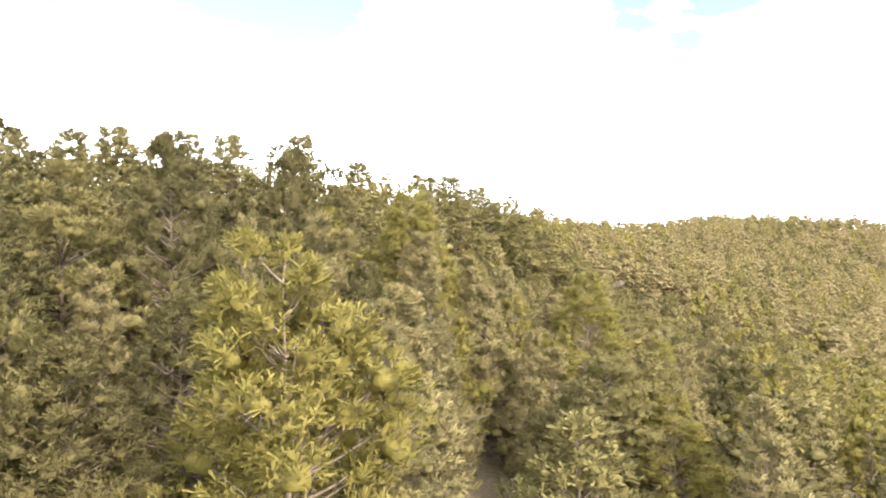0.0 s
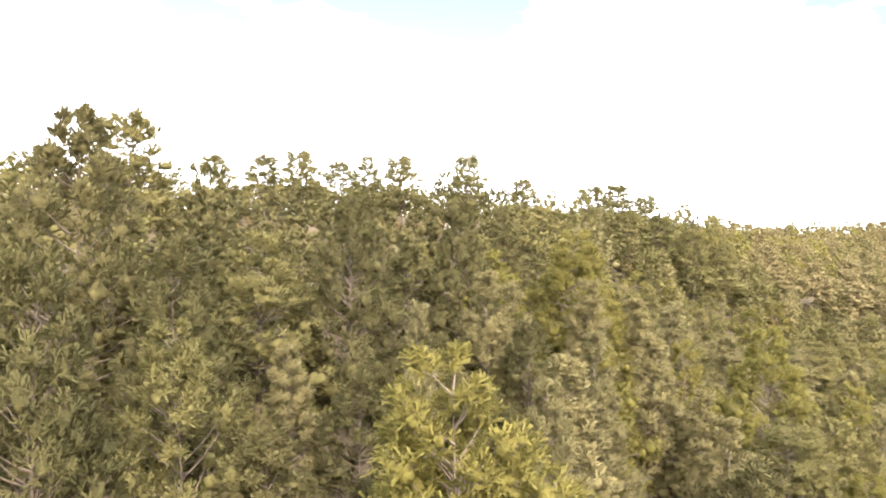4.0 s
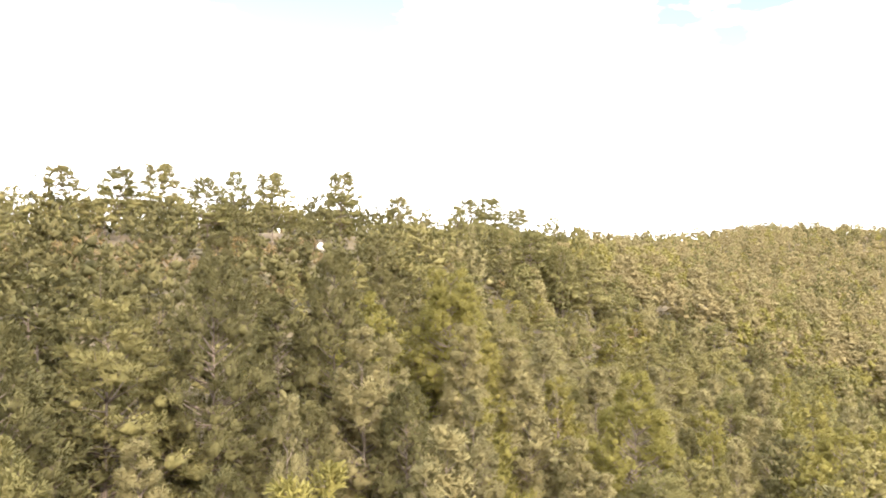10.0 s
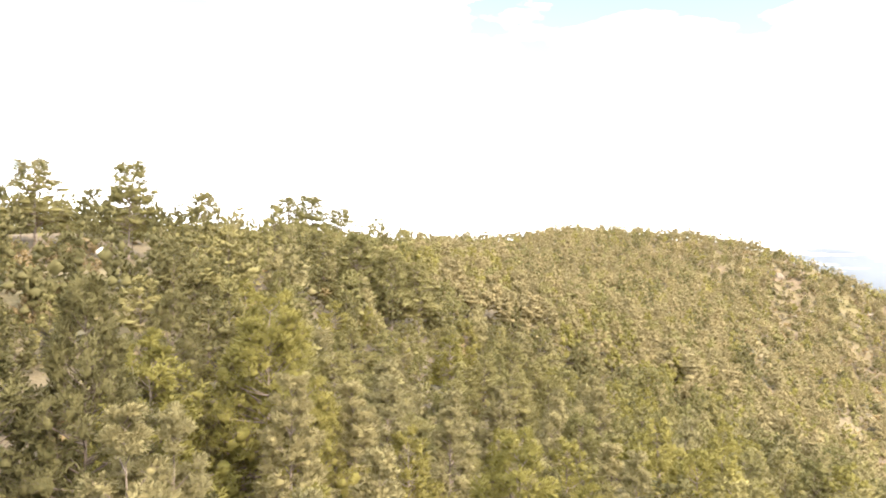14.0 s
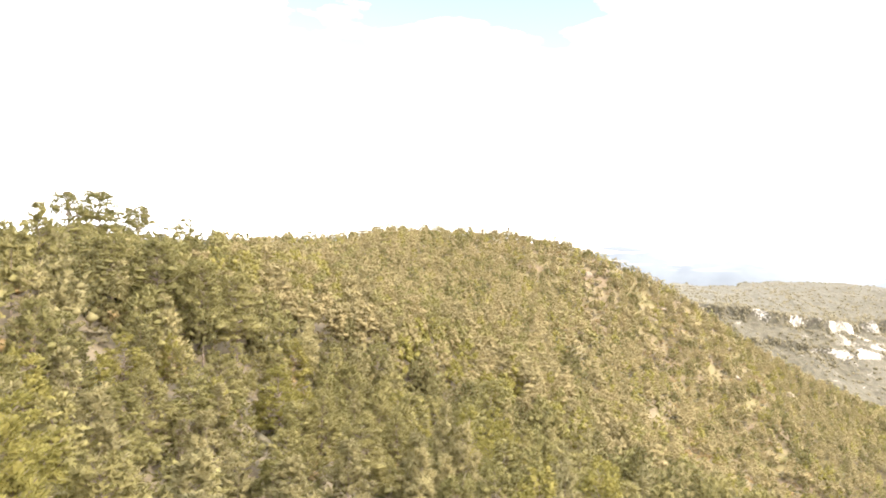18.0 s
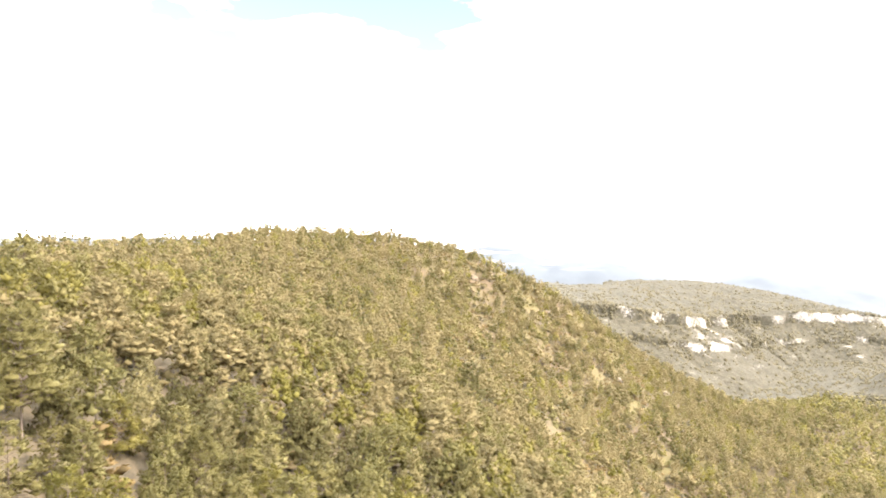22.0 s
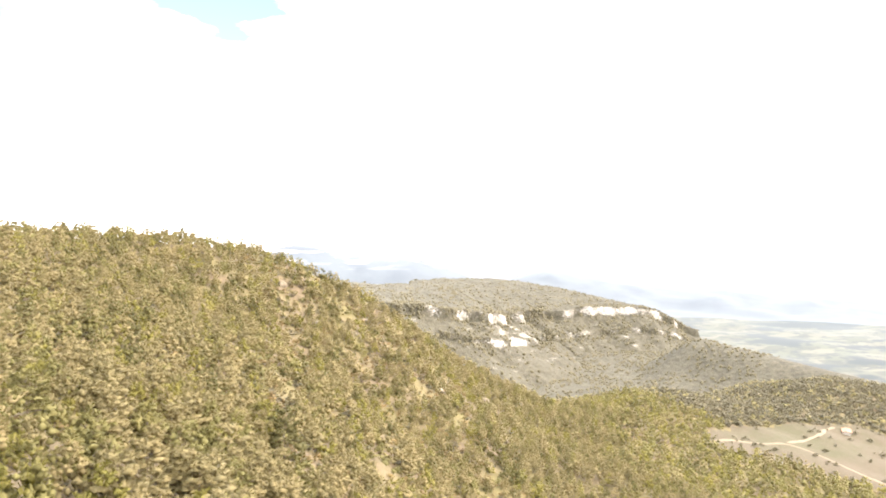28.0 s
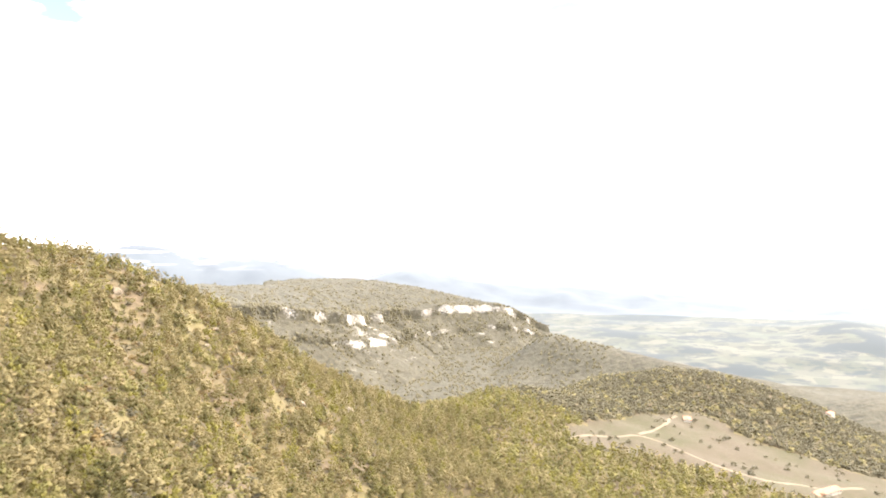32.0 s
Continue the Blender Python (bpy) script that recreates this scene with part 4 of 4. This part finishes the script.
for i, (x, y, k) in enumerate(ROCKS + ROCKS_LOW):
    ob = new("limestone_outcrop", ROCK_MESH[i % 6])
    z = land_at(x, y)
    down = Vector((land_at(x - 2, y) - land_at(x + 2, y), land_at(x, y - 2) - land_at(x, y + 2), 0)) * 0.25
    ob.matrix_basis = pose(x, y, z + 0.12 * k, (i * 37) % 25 - 12, (i * 53) % 25 - 12, math.degrees(math.atan2(down.y, down.x)) + (i * 29) % 40 - 20)
    ob.scale = (k * 0.55, k * (0.75 + 0.07 * (i % 5)), k * (0.5 + 0.05 * (i % 4)))
    tagged(ob, "pale ochre limestone outcrop on the rocky slope", "rock", "outcrops of the slope")
white = new("boulder", rock_mesh("boulder", 330))
white.data.materials.append(M_WHITE)
white.matrix_basis = pose(-21.5, 90, land_at(-21.5, 90) + 0.55, 5, 8, 20)
white.scale = (0.95, 0.8, 1.05)
tagged(white, "whitish limestone boulder at the plateau's edge", "boulder")

# ---------------------------------------------------------------- the clearing: track and houses


def make_track():
    s = Nodes("track_dust")
    p = place_vec(s)
    a = s.noise(0.5, 5, vec=p)
    return s.surface(s.mix(s.span(a, 0.3, 0.7), (0.125, 0.095, 0.065, 1), (0.18, 0.142, 0.10, 1)), 0.95, a, 0.3, 0.2)


M_TRACK = make_track()


def ribbon(name, line, width, label):
    line = np.array(line, float)
    s = np.concatenate([[0], np.cumsum(np.hypot(*np.diff(line, axis=0).T))])
    q = np.arange(0, s[-1], 3.0)
    x, y = np.interp(q, s, line[:, 0]), np.interp(q, s, line[:, 1])
    ker = np.ones(9) / 9
    x, y = (np.convolve(np.pad(a, 4, mode="edge"), ker, "valid") for a in (x, y))
    tx, ty = np.gradient(x), np.gradient(y)
    ln = np.hypot(tx, ty)
    rows = []
    for k in (-0.5, -0.17, 0.17, 0.5):
        w = width * (1 + 0.15 * np.sin(q * 0.31 + k * 5))
        xx, yy = x - ty / ln * k * w, y + tx / ln * k * w
        rows.append(np.stack([xx, yy, land(xx, yy) + (0.25 if abs(k) < 0.3 else -0.1)], -1))
    v = np.concatenate(rows)
    n = len(q)
    f = np.concatenate([np.stack([np.arange(n - 1) + a * n, np.arange(1, n) + a * n, np.arange(1, n) + (a + 1) * n, np.arange(n - 1) + (a + 1) * n], -1) for a in range(3)])
    return tagged(mesh_object(name, v, f, M_TRACK), label, "track", kind="structure")


ribbon("dirt_track", [(560, 236), (593, 220), (654, 187), (661, 160), (644, 138), (631, 116), (628, 101), (640, 80), (680, 47), (720, 10)], 4.5, "pale dirt track winding across the clearing")
ribbon("dirt_path", [(654, 187), (709, 178), (735, 171), (770, 174), (800, 168)], 4.0, "pale dirt track branching to the yard")


def plain(name, col, rough=0.9):
    s = Nodes(name)
    a = s.noise(1.2, 5, vec=place_vec(s))
    return s.surface(s.mix(s.span(a, 0.3, 0.7), tuple(c * 0.75 for c in col[:3]) + (1,), col), rough, a, 0.3, 0.05)


M_PLASTER, M_TILE, M_DARK = plain("plaster", (0.36, 0.33, 0.28, 1)), plain("roof_tiles", (0.36, 0.17, 0.11, 1)), plain("window_dark", (0.05, 0.05, 0.055, 1), 0.3)


def box(x0, y0, z0, x1, y1, z1):
    v = np.array([(x, y, z) for x in (x0, x1) for y in (y0, y1) for z in (z0, z1)], float)
    f = np.array([(0, 1, 3, 2), (4, 6, 7, 5), (0, 4, 5, 1), (2, 3, 7, 6), (0, 2, 6, 4), (1, 5, 7, 3)])
    return v, f


def house(x, y, turn, lx, ly, h, pitch, label, name="farmhouse"):
    """Plaster walls under a tiled gable roof with a door and windows."""
    root = new(name)
    root.matrix_basis = pose(x, y, land_at(x, y) - 0.4, 0, 0, turn)
    a, b = lx / 2, ly / 2
    top = h + b * pitch
    v = np.array([(-a, -b, 0), (a, -b, 0), (a, b, 0), (-a, b, 0), (-a, -b, h), (a, -b, h), (a, b, h), (-a, b, h), (-a, 0, top), (a, 0, top)])
    me = bpy.data.meshes.new("wall")
    me.from_pydata(v.tolist(), [], [(0, 1, 5, 4), (2, 3, 7, 6), (1, 2, 6, 9, 5), (3, 0, 4, 8, 7), (3, 2, 1, 0)])
    me.materials.append(M_PLASTER)
    w = new("wall", me)
    w.parent = root
    o = 0.5
    for sgn in (-1, 1):
        e = b + o
        zl = top - e * pitch
        r0 = np.array([(-a - o, 0, top + .05), (a + o, 0, top + .05), (a + o, sgn * e, zl + .05), (-a - o, sgn * e, zl + .05)])
        r1 = r0 + np.array([0, 0, 0.18])
        f = np.array([(0, 1, 2, 3), (4, 7, 6, 5), (0, 4, 5, 1), (1, 5, 6, 2), (2, 6, 7, 3), (3, 7, 4, 0)])
        mesh_object("roof", np.concatenate([r0, r1]), f, M_TILE, root, False)
    n = max(2, int(lx / 3))
    for i in range(n):
        cx = -a + lx * (i + 0.5) / n
        if i == n // 2:
            mesh_object("door", *box(cx - .5, -b - .05, 0.4, cx + .5, -b + .05, 2.5), M_DARK, root, False)
        else:
            mesh_object("window", *box(cx - .45, -b - .05, 1.3, cx + .45, -b + .05, 2.4), M_DARK, root, False)
    mesh_object("chimney", *box(a * .5, -.35, top - .8, a * .5 + .7, .35, top + 1.0), M_PLASTER, root, False)
    return tagged(root, label, "house")


house(656, 46, -36, 30, 8, 3.2, 0.4, "long low farm building with a faded red tiled roof")
house(1026, 10, -20, 14, 9, 6.0, 0.45, "pale stone house among the oaks of the knoll")
house(792, 158, 8, 15, 7, 2.8, 0.25, "low pale shed at the end of the track", "shed")

# scrub of the plateau and its slopes
def massif_scrub():
    co = MASSIF[0]
    r = np.random.RandomState(41)
    pick = co[r.randint(0, len(co), 11000)] + r.normal(size=(11000, 3)) * np.array([5, 5, 0])
    # the scrub runs on over the slopes at the plateau's foot
    low = np.stack([r.uniform(950, 2500, 7000), r.uniform(330, 1250, 7000), np.zeros(7000)], -1)
    low = low[low[:, 1] > 330 + 0.12 * (low[:, 0] - 950)]
    low[:, 2] = land(low[:, 0], low[:, 1]) + 0.4
    pick = np.concatenate([pick, low])
    w = waves(pick[:, 0], pick[:, 1], 160, 42) + 0.6 * waves(pick[:, 0], pick[:, 1], 50, 43)
    pick = pick[w > -0.6]
    n = len(pick)
    size = r.uniform(2.0, 5.0, (n, 1, 1))
    a = np.arange(5) * 2 * math.pi / 5
    ring = np.stack([np.cos(a), np.sin(a), np.full(5, 0.25)], -1)[None] * size * r.uniform(0.7, 1.2, (n, 5, 1))
    top = np.zeros((n, 1, 3))
    top[:, 0, 2] = size[:, 0, 0] * 1.1
    foot = ring * np.array([0.8, 0.8, -3.0])
    v = (np.concatenate([ring, top, foot], 1) + pick[:, None]).reshape(-1, 3)
    f = []
    for i in range(5):
        j = (i + 1) % 5
        f += [(i, j, 5), (6 + i, 6 + j, j), (6 + i, j, i)]
    f = (np.arange(n)[:, None, None] * 11 + np.array(f)[None]).reshape(-1, 3)
    ob = mesh_object("plateau_scrub", v, f, M_OAK, None, True, np.repeat(r.uniform(size=n), 11))
    tagged(ob, "low evergreen scrub on the limestone plateau", "scrub", kind="stuff")


massif_scrub()
